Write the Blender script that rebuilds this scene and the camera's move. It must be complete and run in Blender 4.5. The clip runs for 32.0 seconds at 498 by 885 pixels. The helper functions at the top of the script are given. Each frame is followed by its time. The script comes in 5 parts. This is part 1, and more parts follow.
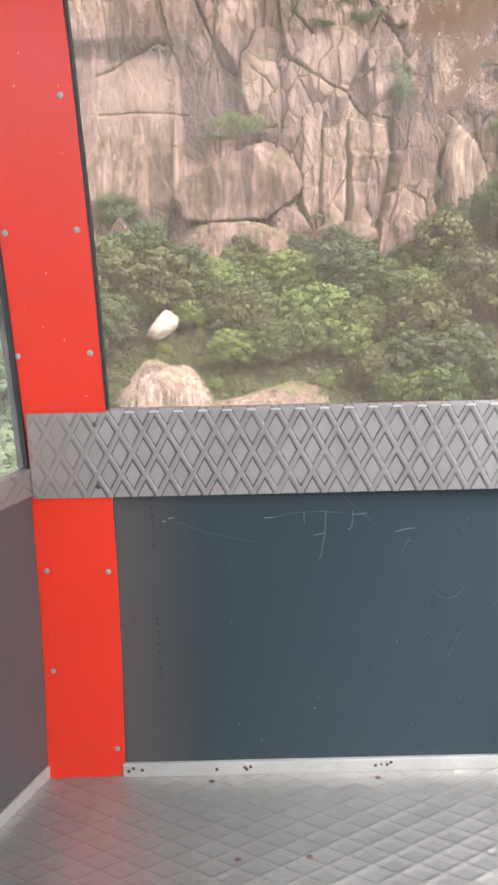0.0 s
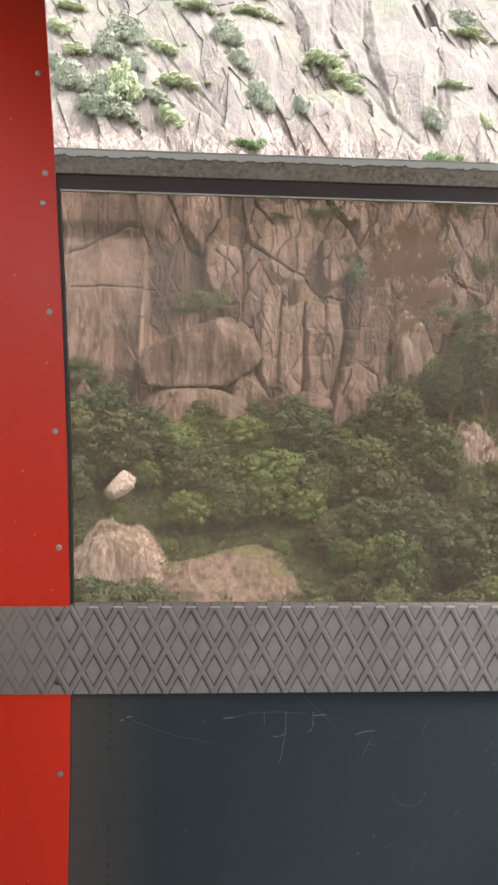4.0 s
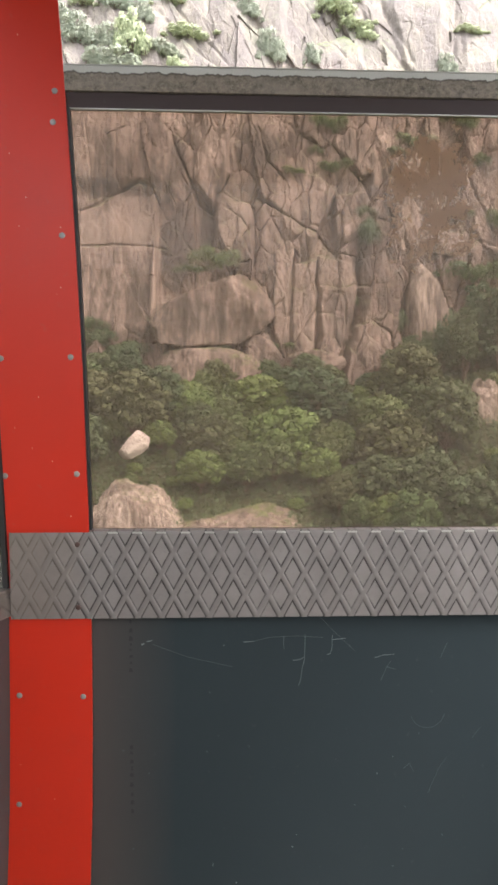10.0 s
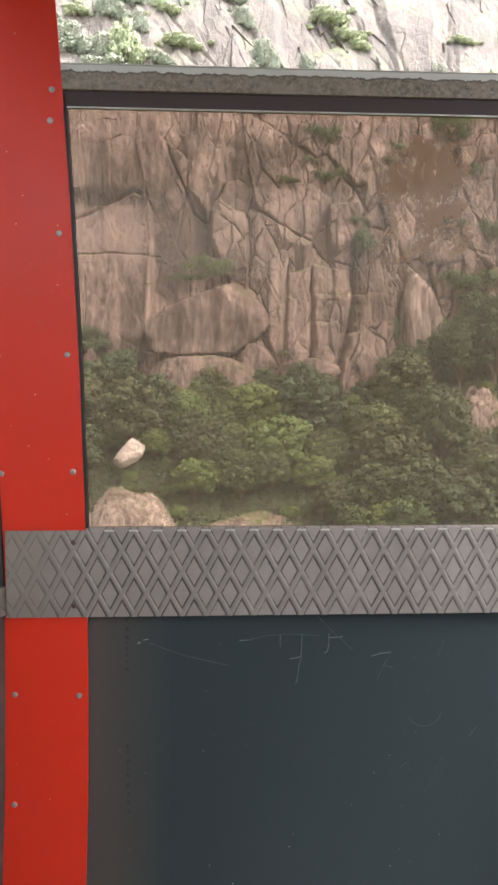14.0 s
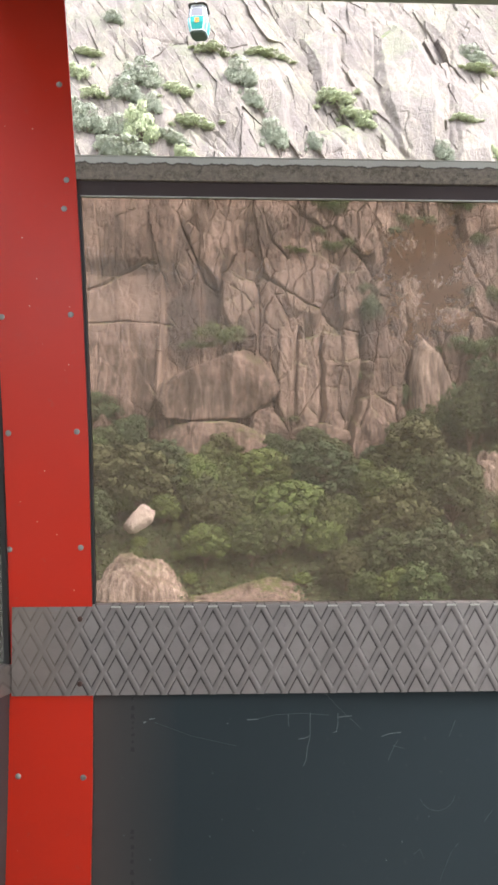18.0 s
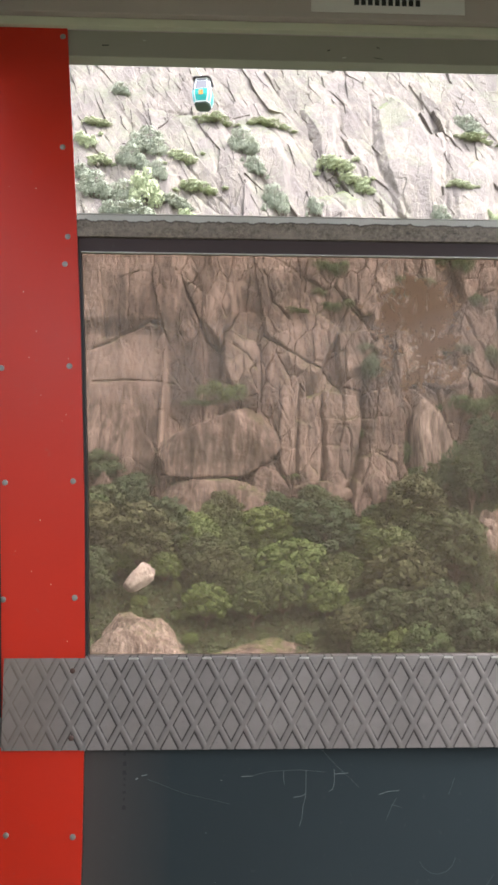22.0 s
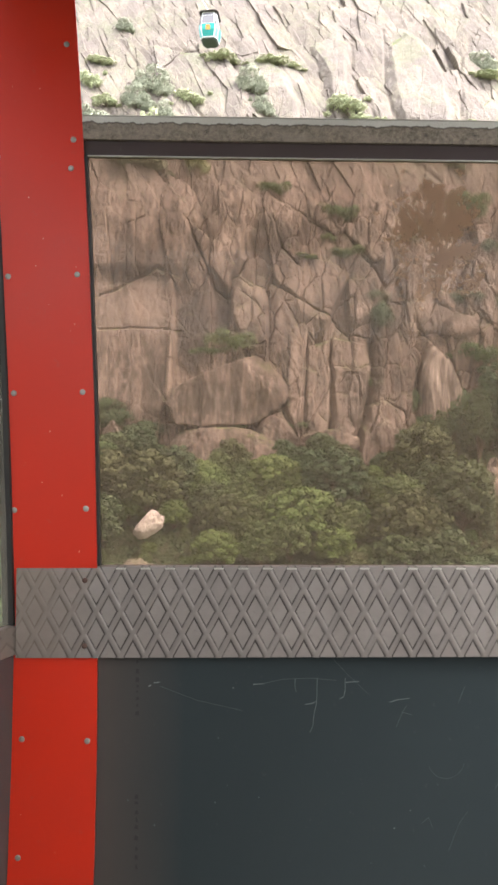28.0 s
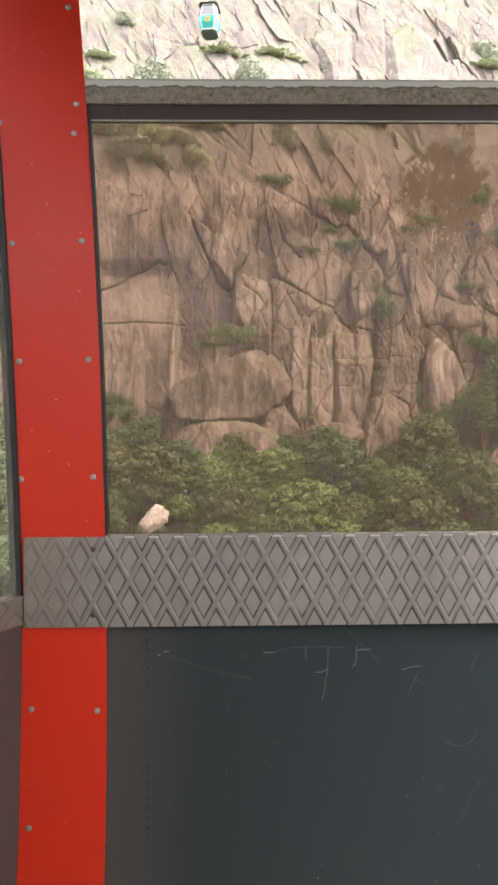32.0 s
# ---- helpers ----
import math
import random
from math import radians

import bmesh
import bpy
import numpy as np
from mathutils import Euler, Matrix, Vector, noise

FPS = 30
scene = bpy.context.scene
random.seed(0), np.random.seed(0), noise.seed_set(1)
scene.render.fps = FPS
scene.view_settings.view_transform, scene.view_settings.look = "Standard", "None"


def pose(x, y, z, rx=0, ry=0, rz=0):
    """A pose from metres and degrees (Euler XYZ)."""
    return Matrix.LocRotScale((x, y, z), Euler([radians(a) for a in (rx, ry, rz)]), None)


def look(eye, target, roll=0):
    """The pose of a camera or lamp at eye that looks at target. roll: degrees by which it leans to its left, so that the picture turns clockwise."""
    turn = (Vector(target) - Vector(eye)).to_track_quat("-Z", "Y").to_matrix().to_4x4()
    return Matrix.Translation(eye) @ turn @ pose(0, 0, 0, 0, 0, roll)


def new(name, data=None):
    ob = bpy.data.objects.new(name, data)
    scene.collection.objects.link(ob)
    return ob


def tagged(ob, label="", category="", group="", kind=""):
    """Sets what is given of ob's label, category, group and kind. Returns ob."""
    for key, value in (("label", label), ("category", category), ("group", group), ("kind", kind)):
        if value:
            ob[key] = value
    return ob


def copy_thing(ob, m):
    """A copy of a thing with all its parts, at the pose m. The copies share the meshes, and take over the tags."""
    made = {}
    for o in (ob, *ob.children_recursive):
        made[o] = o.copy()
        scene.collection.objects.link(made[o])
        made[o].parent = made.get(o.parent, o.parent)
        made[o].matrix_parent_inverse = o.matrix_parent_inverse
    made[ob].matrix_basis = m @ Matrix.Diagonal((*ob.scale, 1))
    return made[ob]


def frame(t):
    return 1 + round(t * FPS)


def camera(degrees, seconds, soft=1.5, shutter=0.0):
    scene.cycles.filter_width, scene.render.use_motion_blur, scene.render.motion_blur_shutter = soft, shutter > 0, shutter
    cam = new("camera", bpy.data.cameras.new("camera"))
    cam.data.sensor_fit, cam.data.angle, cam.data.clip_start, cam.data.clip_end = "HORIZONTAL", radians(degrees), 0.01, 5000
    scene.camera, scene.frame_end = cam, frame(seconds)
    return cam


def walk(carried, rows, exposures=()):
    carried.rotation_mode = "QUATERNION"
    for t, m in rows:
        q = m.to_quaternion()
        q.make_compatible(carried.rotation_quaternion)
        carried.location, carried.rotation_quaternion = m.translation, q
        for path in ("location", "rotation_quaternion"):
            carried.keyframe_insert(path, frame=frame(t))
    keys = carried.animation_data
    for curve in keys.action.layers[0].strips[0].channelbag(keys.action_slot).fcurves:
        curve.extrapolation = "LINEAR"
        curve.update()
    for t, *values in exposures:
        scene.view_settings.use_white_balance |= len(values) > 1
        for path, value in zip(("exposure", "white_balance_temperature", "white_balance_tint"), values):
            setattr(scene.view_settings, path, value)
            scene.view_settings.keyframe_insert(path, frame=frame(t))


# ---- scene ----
cam = camera(35.8, 32.0, soft=2.8)
PATH = [
    (0, (0.2773, -1.4007, 1.0146), (0.2824, 0.5431, 0.5442), -1.25),
    (0.5, (0.2660, -1.4012, 1.0119), (0.2789, 0.5402, 0.5315), -1.05),
    (1, (0.2654, -1.4027, 1.0113), (0.2818, 0.5396, 0.5345), -0.62),
    (1.5, (0.2598, -1.4059, 1.0131), (0.2859, 0.5396, 0.5499), -0.40),
    (2, (0.2621, -1.4055, 1.0112), (0.2798, 0.5408, 0.5511), -0.29),
    (2.5, (0.2524, -1.4084, 1.0264), (0.3015, 0.5491, 0.6193), 0.07),
    (3, (0.2629, -1.4360, 1.0593), (0.3611, 0.5546, 0.8925), 0.96),
    (3.5, (0.2594, -1.4436, 1.0892), (0.3774, 0.5523, 1.0374), 0.92),
    (5.5, (0.2579, -1.4408, 1.0779), (0.3834, 0.5527, 0.9770), 0.76),
    (6, (0.2579, -1.4377, 1.0688), (0.3730, 0.5553, 0.9477), 1.15),
    (6.5, (0.2582, -1.4355, 1.0555), (0.3607, 0.5576, 0.9239), 1.06),
    (7, (0.2560, -1.4367, 1.0541), (0.3529, 0.5560, 0.9127), 0.83),
    (7.5, (0.2533, -1.4367, 1.0522), (0.3512, 0.5556, 0.9072), 0.58),
    (8, (0.2528, -1.4364, 1.0413), (0.3512, 0.5555, 0.8913), 0.57),
    (8.5, (0.2512, -1.4364, 1.0402), (0.3565, 0.5551, 0.8900), 0.39),
    (9, (0.2540, -1.4362, 1.0434), (0.3541, 0.5560, 0.8974), 0.44),
    (9.5, (0.2580, -1.4342, 1.0264), (0.3441, 0.5577, 0.8685), 0.14),
    (10, (0.2526, -1.4342, 1.0243), (0.3404, 0.5574, 0.8630), 0.20),
    (10.5, (0.2537, -1.4349, 1.0291), (0.3321, 0.5575, 0.8731), 0.19),
    (11, (0.2486, -1.4332, 1.0204), (0.3433, 0.5584, 0.8631), 0.13),
    (11.5, (0.2513, -1.4333, 1.0140), (0.3451, 0.5578, 0.8502), -0.10),
    (12, (0.2565, -1.4340, 1.0176), (0.3525, 0.5584, 0.8729), -0.11),
    (12.5, (0.2503, -1.4374, 1.0154), (0.3579, 0.5544, 0.8704), -0.10),
    (13, (0.2502, -1.4326, 1.0049), (0.3645, 0.5586, 0.8565), -0.09),
    (13.5, (0.2509, -1.4352, 1.0092), (0.3601, 0.5571, 0.8719), -0.04),
    (14, (0.2490, -1.4365, 1.0051), (0.3506, 0.5560, 0.8650), 0.21),
    (14.5, (0.2491, -1.4347, 1.0108), (0.3453, 0.5579, 0.8685), 0.61),
    (16.5, (0.2656, -1.4440, 1.0283), (0.3352, 0.5548, 1.0167), -0.09),
    (17, (0.2595, -1.4498, 1.0265), (0.3399, 0.5481, 1.0669), -0.19),
    (17.5, (0.2618, -1.4484, 1.0203), (0.3393, 0.5500, 1.0461), -0.28),
    (18, (0.2555, -1.4491, 1.0247), (0.3298, 0.5493, 1.0532), 0.03),
    (18.5, (0.2508, -1.4486, 1.0146), (0.3206, 0.5500, 1.0406), 0.26),
    (19, (0.2494, -1.4487, 1.0095), (0.3198, 0.5499, 1.0310), 0.37),
    (19.5, (0.2486, -1.4474, 1.0069), (0.3148, 0.5515, 1.0187), 0.36),
    (20, (0.2455, -1.4448, 0.9960), (0.3149, 0.5539, 0.9907), 0.19),
    (20.5, (0.2480, -1.4428, 0.9930), (0.3170, 0.5560, 0.9836), 0.01),
    (21, (0.2542, -1.4424, 0.9840), (0.3191, 0.5566, 0.9848), -0.28),
    (21.5, (0.2616, -1.4488, 1.0026), (0.3233, 0.5476, 1.1059), -0.19),
    (22, (0.2670, -1.4590, 1.0096), (0.3369, 0.5318, 1.1878), 0.17),
    (22.5, (0.2554, -1.4416, 0.9726), (0.3275, 0.5547, 1.0717), 0.12),
    (23, (0.2588, -1.4371, 0.9720), (0.3171, 0.5618, 1.0033), 0.30),
    (23.5, (0.2588, -1.4365, 0.9680), (0.3088, 0.5628, 0.9840), 0.32),
    (24, (0.2610, -1.4387, 0.9723), (0.3121, 0.5605, 0.9928), 0.19),
    (24.5, (0.2585, -1.4382, 0.9690), (0.3168, 0.5608, 0.9936), 0.02),
    (26.5, (0.2615, -1.4341, 0.9438), (0.3214, 0.5646, 0.9803), -0.10),
    (27, (0.2591, -1.4333, 0.9451), (0.3212, 0.5653, 0.9867), 0.17),
    (27.5, (0.2599, -1.4350, 0.9457), (0.3144, 0.5638, 0.9895), 0.33),
    (28, (0.2614, -1.4339, 0.9410), (0.3107, 0.5650, 0.9860), 0.22),
    (28.5, (0.2601, -1.4350, 0.9434), (0.3105, 0.5638, 0.9909), -0.06),
    (29, (0.2543, -1.4332, 0.9365), (0.3117, 0.5655, 0.9780), -0.31),
    (29.5, (0.2541, -1.4299, 0.9227), (0.3098, 0.5690, 0.9570), -0.34),
    (30, (0.2540, -1.4264, 0.9194), (0.3111, 0.5725, 0.9553), -0.19),
    (30.5, (0.2555, -1.4273, 0.9128), (0.3164, 0.5714, 0.9512), 0.10),
    (31, (0.2574, -1.4226, 0.9059), (0.3044, 0.5766, 0.9369), 0.04),
    (31.5, (0.2552, -1.4202, 0.8986), (0.2961, 0.5791, 0.9321), -0.14),
    (32, (0.2537, -1.4179, 0.8912), (0.2932, 0.5815, 0.9204), -0.33),
]
walk(cam, [(t, look(e, g, r)) for t, e, g, r in PATH],
     exposures=[(0, 2.1, 5720, 10), (2.4, 2.1, 5720, 10), (2.9, 1.06, 6150, 10), (3.5, 1.06, 6150, 10), (5.5, 1.19, 6180, 10), (14.5, 1.19, 6180, 10), (17, 1.18, 6000, 10), (20, 1.16, 6050, 10), (23.1, 1.11, 5990, 10), (24, 1.13, 6420, 10), (27, 1.13, 6420, 10), (32, 1.16, 6560, 10)])

# ---- daylight: thin cloud, a broad soft sun behind the camera ----
SUN_ELEV, SUN_TURN = radians(55), radians(127)
world = bpy.data.worlds.new("sky")
scene.world = world
world.use_nodes = True
wn = world.node_tree.nodes
sky = wn.new("ShaderNodeTexSky")
sky.sky_type, sky.sun_disc = "NISHITA", False
sky.sun_elevation, sky.sun_rotation = SUN_ELEV, SUN_TURN
sky.air_density, sky.dust_density, sky.ozone_density = 1.0, 4.0, 1.0
wn["Background"].inputs["Strength"].default_value = 0.15
veil = wn.new("ShaderNodeHueSaturation")
veil.inputs["Saturation"].default_value, veil.inputs["Value"].default_value = 0.22, 2.35
world.node_tree.links.new(sky.outputs[0], veil.inputs["Color"])
world.node_tree.links.new(veil.outputs[0], wn["Background"].inputs["Color"])
sun = new("sun", bpy.data.lights.new("sun", "SUN"))
sun.data.energy, sun.data.angle, sun.data.color = 1.75, radians(18), (1.0, 0.97, 0.93)
sun_dir = Vector((math.sin(SUN_TURN) * math.cos(SUN_ELEV), math.cos(SUN_TURN) * math.cos(SUN_ELEV), math.sin(SUN_ELEV)))
sun.matrix_world = look(sun_dir * 50, (0, 0, 0))


# ---- materials ----
def material(name, base, rough=0.6, metal=0.0, spec=0.5):
    m = bpy.data.materials.new(name)
    m.use_nodes = True
    b = m.node_tree.nodes["Principled BSDF"]
    b.inputs["Base Color"].default_value = (*base, 1)
    b.inputs["Roughness"].default_value = rough
    b.inputs["Metallic"].default_value = metal
    b.inputs["Specular IOR Level"].default_value = spec
    return m


class Nodes:
    """Short hand for node trees."""

    def __init__(self, m):
        self.m, self.t = m, m.node_tree
        self.b = self.t.nodes["Principled BSDF"]
        self.out = self.t.nodes["Material Output"]

    def node(self, kind, **props):
        n = self.t.nodes.new(kind)
        for k, v in props.items():
            if k == "op":
                n.operation = v
            elif k == "blend":
                n.blend_type = v
        return n

    def link(self, a, b):
        self.t.links.new(a, b)

    def coords(self, scale=(1, 1, 1), turn=(0, 0, 0), world_space=False):
        mp = self.node("ShaderNodeMapping")
        mp.inputs["Scale"].default_value = scale
        mp.inputs["Rotation"].default_value = turn
        if world_space:
            self.link(self.node("ShaderNodeNewGeometry").outputs["Position"], mp.inputs[0])
        else:
            self.link(self.node("ShaderNodeTexCoord").outputs["Object"], mp.inputs[0])
        return mp.outputs[0]

    def noise(self, co, scale, detail=4.0, rough=0.55, lo=0.35, hi=0.65, out=(0, 1), distort=0.0):
        n = self.node("ShaderNodeTexNoise")
        n.inputs["Scale"].default_value = scale
        n.inputs["Detail"].default_value = detail
        n.inputs["Roughness"].default_value = rough
        n.inputs["Distortion"].default_value = distort
        self.link(co, n.inputs["Vector"])
        return self.remap(n.outputs[0], lo, hi, *out)

    def remap(self, v, lo, hi, a=0.0, b=1.0):
        r = self.node("ShaderNodeMapRange")
        for i, x in zip((1, 2, 3, 4), (lo, hi, a, b)):
            r.inputs[i].default_value = x
        self.link(v, r.inputs[0])
        return r.outputs[0]

    def mix(self, fac, a, b, blend="MIX"):
        n = self.t.nodes.new("ShaderNodeMix")
        n.data_type, n.blend_type = "RGBA", blend
        if isinstance(fac, (int, float)):
            n.inputs[0].default_value = fac
        else:
            self.link(fac, n.inputs[0])
        for i, v in ((6, a), (7, b)):
            if isinstance(v, tuple):
                n.inputs[i].default_value = (*v, 1)
            else:
                self.link(v, n.inputs[i])
        return n.outputs[2]

    def math(self, op, a, b=0.0):
        n = self.node("ShaderNodeMath", op=op)
        for i, v in ((0, a), (1, b)):
            if isinstance(v, (int, float)):
                n.inputs[i].default_value = v
            else:
                self.link(v, n.inputs[i])
        return n.outputs[0]

    def color(self, v):
        self.link(v, self.b.inputs["Base Color"])

    def rough(self, v):
        self.link(v, self.b.inputs["Roughness"])

    def bump(self, h, strength, distance):
        n = self.node("ShaderNodeBump")
        n.inputs["Strength"].default_value = strength
        n.inputs["Distance"].default_value = distance
        self.link(h, n.inputs["Height"])
        self.link(n.outputs[0], self.b.inputs["Normal"])


def granite(name, light, mid, dark, streak=0.7, moss=0.5, stains=(), seams=()):
    """Weathered granite: pink-tan faces, black water streaks down the fall line, crevice plants on ledges."""
    m = material(name, mid, 0.85, 0, 0.2)
    n = Nodes(m)
    w = n.coords(world_space=True)
    down = n.coords((0.42, 0.42, 0.045), (0, 0.05, 0), world_space=True)
    fine_down = n.coords((1.3, 1.3, 0.17), world_space=True)
    hair_down = n.coords((3.6, 3.6, 0.6), world_space=True)
    c = n.mix(n.noise(w, 0.045, 6, 0.65, 0.36, 0.60), mid, light)
    c = n.mix(n.noise(w, 0.5, 8, 0.75, 0.46, 0.72, (0, 0.6)), c, dark)
    c = n.mix(n.noise(w, 0.16, 8, 0.7, 0.54, 0.68, (0, 0.45)), c, (0.30, 0.17, 0.11))
    tint = n.node("ShaderNodeTexVoronoi")
    tint.inputs["Scale"].default_value = 0.15
    n.link(n.coords((1, 1, 0.4), (0, 0.1, 0), world_space=True), tint.inputs["Vector"])
    tv = n.node("ShaderNodeSeparateColor")
    n.link(tint.outputs["Color"], tv.inputs[0])
    c = n.mix(n.remap(tv.outputs[0], 0.0, 1.0, 0.0, 0.55), c, n.mix(n.remap(tv.outputs[1], 0.3, 0.7), dark, light))
    zone = n.noise(w, 0.03, 4, 0.6, 0.40, 0.58, (0.25, 1.0))
    c = n.mix(n.math("MULTIPLY", n.noise(down, 1.0, 6, 0.7, 0.44, 0.60, (0, streak)), zone), c, (0.085, 0.072, 0.065))
    c = n.mix(n.noise(fine_down, 1.0, 6, 0.7, 0.45, 0.62, (0, streak * 0.75)), c, dark)
    c = n.mix(n.noise(fine_down, 0.55, 4, 0.6, 0.54, 0.70, (0, 0.65)), c, light)
    c = n.mix(n.noise(hair_down, 1.0, 5, 0.7, 0.48, 0.66, (0, 0.35)), c, dark)
    drip = n.coords((1.5, 1.5, 0.075), world_space=True)
    c = n.mix(n.math("MULTIPLY", n.noise(drip, 1.0, 5, 0.6, 0.56, 0.63, (0, 0.65)), n.noise(w, 0.05, 3, 0.6, 0.45, 0.55)), c, light)
    c = n.mix(n.math("MULTIPLY", n.noise(drip, 1.3, 5, 0.6, 0.57, 0.63, (0, 0.6)), n.noise(w, 0.06, 3, 0.6, 0.48, 0.56)), c, dark)
    g = n.node("ShaderNodeNewGeometry")
    at = n.node("ShaderNodeSeparateXYZ")
    n.link(g.outputs["Position"], at.inputs[0])
    for sx, sz, wx, wz, amount in stains:
        ex = n.math("DIVIDE", n.math("SUBTRACT", at.outputs[0], sx), wx)
        ez = n.math("DIVIDE", n.math("SUBTRACT", at.outputs[2], sz), wz)
        rr = n.math("ADD", n.math("MULTIPLY", ex, ex), n.math("MULTIPLY", ez, ez))
        rr = n.math("ADD", rr, n.noise(fine_down, 0.5, 6, 0.7, 0.0, 1.0, (-0.9, 0.9)))
        c = n.mix(n.remap(rr, 1.1, 0.5, 0, amount), c, (0.088, 0.076, 0.071))
    for sx, sz, wx, wz, amount in seams:
        ex = n.math("DIVIDE", n.math("SUBTRACT", at.outputs[0], sx), wx)
        ez = n.math("DIVIDE", n.math("SUBTRACT", at.outputs[2], sz), wz)
        rr = n.math("ADD", n.math("MULTIPLY", ex, ex), n.math("MULTIPLY", ez, ez))
        rr = n.math("ADD", rr, n.noise(fine_down, 0.8, 6, 0.7, 0.0, 1.0, (-0.7, 0.7)))
        c = n.mix(n.remap(rr, 1.1, 0.5, 0, amount), c, light)
    up = n.node("ShaderNodeSeparateXYZ")
    n.link(g.outputs["True Normal"], up.inputs[0])
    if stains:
        # haze painted as low-contrast upper granite; broad grey-pink streaks down the slant, thin turf
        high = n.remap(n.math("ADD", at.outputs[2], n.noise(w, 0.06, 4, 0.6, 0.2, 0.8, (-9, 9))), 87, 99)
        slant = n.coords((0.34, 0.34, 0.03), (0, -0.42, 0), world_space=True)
        hazy_rock = n.mix(n.noise(w, 0.05, 6, 0.65, 0.36, 0.62), (0.245, 0.212, 0.174), (0.315, 0.275, 0.219))
        hazy_rock = n.mix(n.noise(slant, 0.38, 5, 0.62, 0.44, 0.60, (0, 0.75)), hazy_rock, (0.182, 0.155, 0.143))
        hazy_rock = n.mix(n.noise(slant, 1.0, 6, 0.68, 0.42, 0.60, (0, 0.8)), hazy_rock, (0.182, 0.153, 0.142))
        hazy_rock = n.mix(n.noise(slant, 3.1, 5, 0.68, 0.46, 0.64, (0, 0.5)), hazy_rock, (0.19, 0.162, 0.15))
        hazy_rock = n.mix(n.noise(w, 0.35, 8, 0.75, 0.50, 0.72, (0, 0.35)), hazy_rock, dark)
        c = n.mix(n.math("MULTIPLY", high, 0.85), c, hazy_rock)
        grass = n.mix(n.noise(w, 0.9, 6, 0.7), (0.125, 0.14, 0.085), (0.19, 0.20, 0.125))
        spread = n.math("MULTIPLY", n.noise(w, 0.055, 8, 0.72, 0.50, 0.58), n.remap(up.outputs[2], 0.30, 0.50))
        c = n.mix(n.math("MULTIPLY", n.math("MULTIPLY", high, spread), 0.5), c, grass)
    ledge = n.remap(up.outputs[2], 0.60, 0.78)
    patch = n.noise(w, 0.10, 7, 0.7, 0.44, 0.56)
    turf = n.mix(n.noise(w, 1.4, 6, 0.7), (0.10, 0.135, 0.045), (0.20, 0.23, 0.09))
    c = n.mix(n.math("MULTIPLY", n.math("MULTIPLY", ledge, patch), moss), c, turf)
    n.color(c)
    vor = n.node("ShaderNodeTexVoronoi")
    vor.feature = "DISTANCE_TO_EDGE"
    vor.inputs["Scale"].default_value = 0.42
    vec = n.node("ShaderNodeVectorMath", op="ADD")
    warp = n.node("ShaderNodeTexNoise")
    warp.inputs["Scale"].default_value = 0.5
    n.link(n.coords((1, 1, 0.45), (0, 0.12, 0), world_space=True), vec.inputs[0])
    n.link(warp.outputs[1], vec.inputs[1])
    n.link(vec.outputs[0], vor.inputs["Vector"])
    crack = n.remap(vor.outputs["Distance"], 0.0, 0.05)
    h = n.math("ADD", n.math("MULTIPLY", crack, 0.35), n.noise(w, 0.8, 12, 0.75, 0.0, 1.0, (0, 1.2)))
    n.bump(h, 0.62, 0.40)
    return m


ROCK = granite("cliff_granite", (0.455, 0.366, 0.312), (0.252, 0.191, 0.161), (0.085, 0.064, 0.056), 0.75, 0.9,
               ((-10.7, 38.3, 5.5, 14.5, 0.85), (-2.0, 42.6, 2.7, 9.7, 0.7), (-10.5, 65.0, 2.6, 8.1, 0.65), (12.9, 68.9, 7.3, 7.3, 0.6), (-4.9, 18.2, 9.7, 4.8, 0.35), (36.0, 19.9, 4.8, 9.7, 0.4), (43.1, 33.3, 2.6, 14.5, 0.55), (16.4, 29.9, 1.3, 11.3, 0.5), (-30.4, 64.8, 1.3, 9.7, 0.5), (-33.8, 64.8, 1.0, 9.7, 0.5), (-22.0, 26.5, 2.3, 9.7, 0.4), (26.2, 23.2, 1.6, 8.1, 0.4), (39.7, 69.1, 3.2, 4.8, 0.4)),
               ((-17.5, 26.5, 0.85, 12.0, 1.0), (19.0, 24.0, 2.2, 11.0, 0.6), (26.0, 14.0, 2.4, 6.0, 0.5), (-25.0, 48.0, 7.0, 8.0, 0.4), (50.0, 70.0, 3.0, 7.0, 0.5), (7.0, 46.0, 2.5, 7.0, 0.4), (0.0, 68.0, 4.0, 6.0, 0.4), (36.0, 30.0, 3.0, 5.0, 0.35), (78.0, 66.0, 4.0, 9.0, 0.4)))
PALE = granite("boulder_granite", (0.64, 0.55, 0.475), (0.47, 0.385, 0.325), (0.13, 0.098, 0.082), 0.9, 0.5)


def foliage(name, a, b):
    m = material(name, a, 0.6, 0, 0.25)
    n = Nodes(m)
    oi = n.node("ShaderNodeObjectInfo")
    g = n.node("ShaderNodeNewGeometry")
    c = n.mix(oi.outputs["Random"], a, b)
    c = n.mix(n.remap(g.outputs["Random Per Island"], 0, 1, 0, 0.32), c, (a[0] * 0.6, a[1] * 0.62, a[2] * 0.6))
    n.color(c)
    n.b.inputs["Subsurface Weight"].default_value = 0.0
    return m


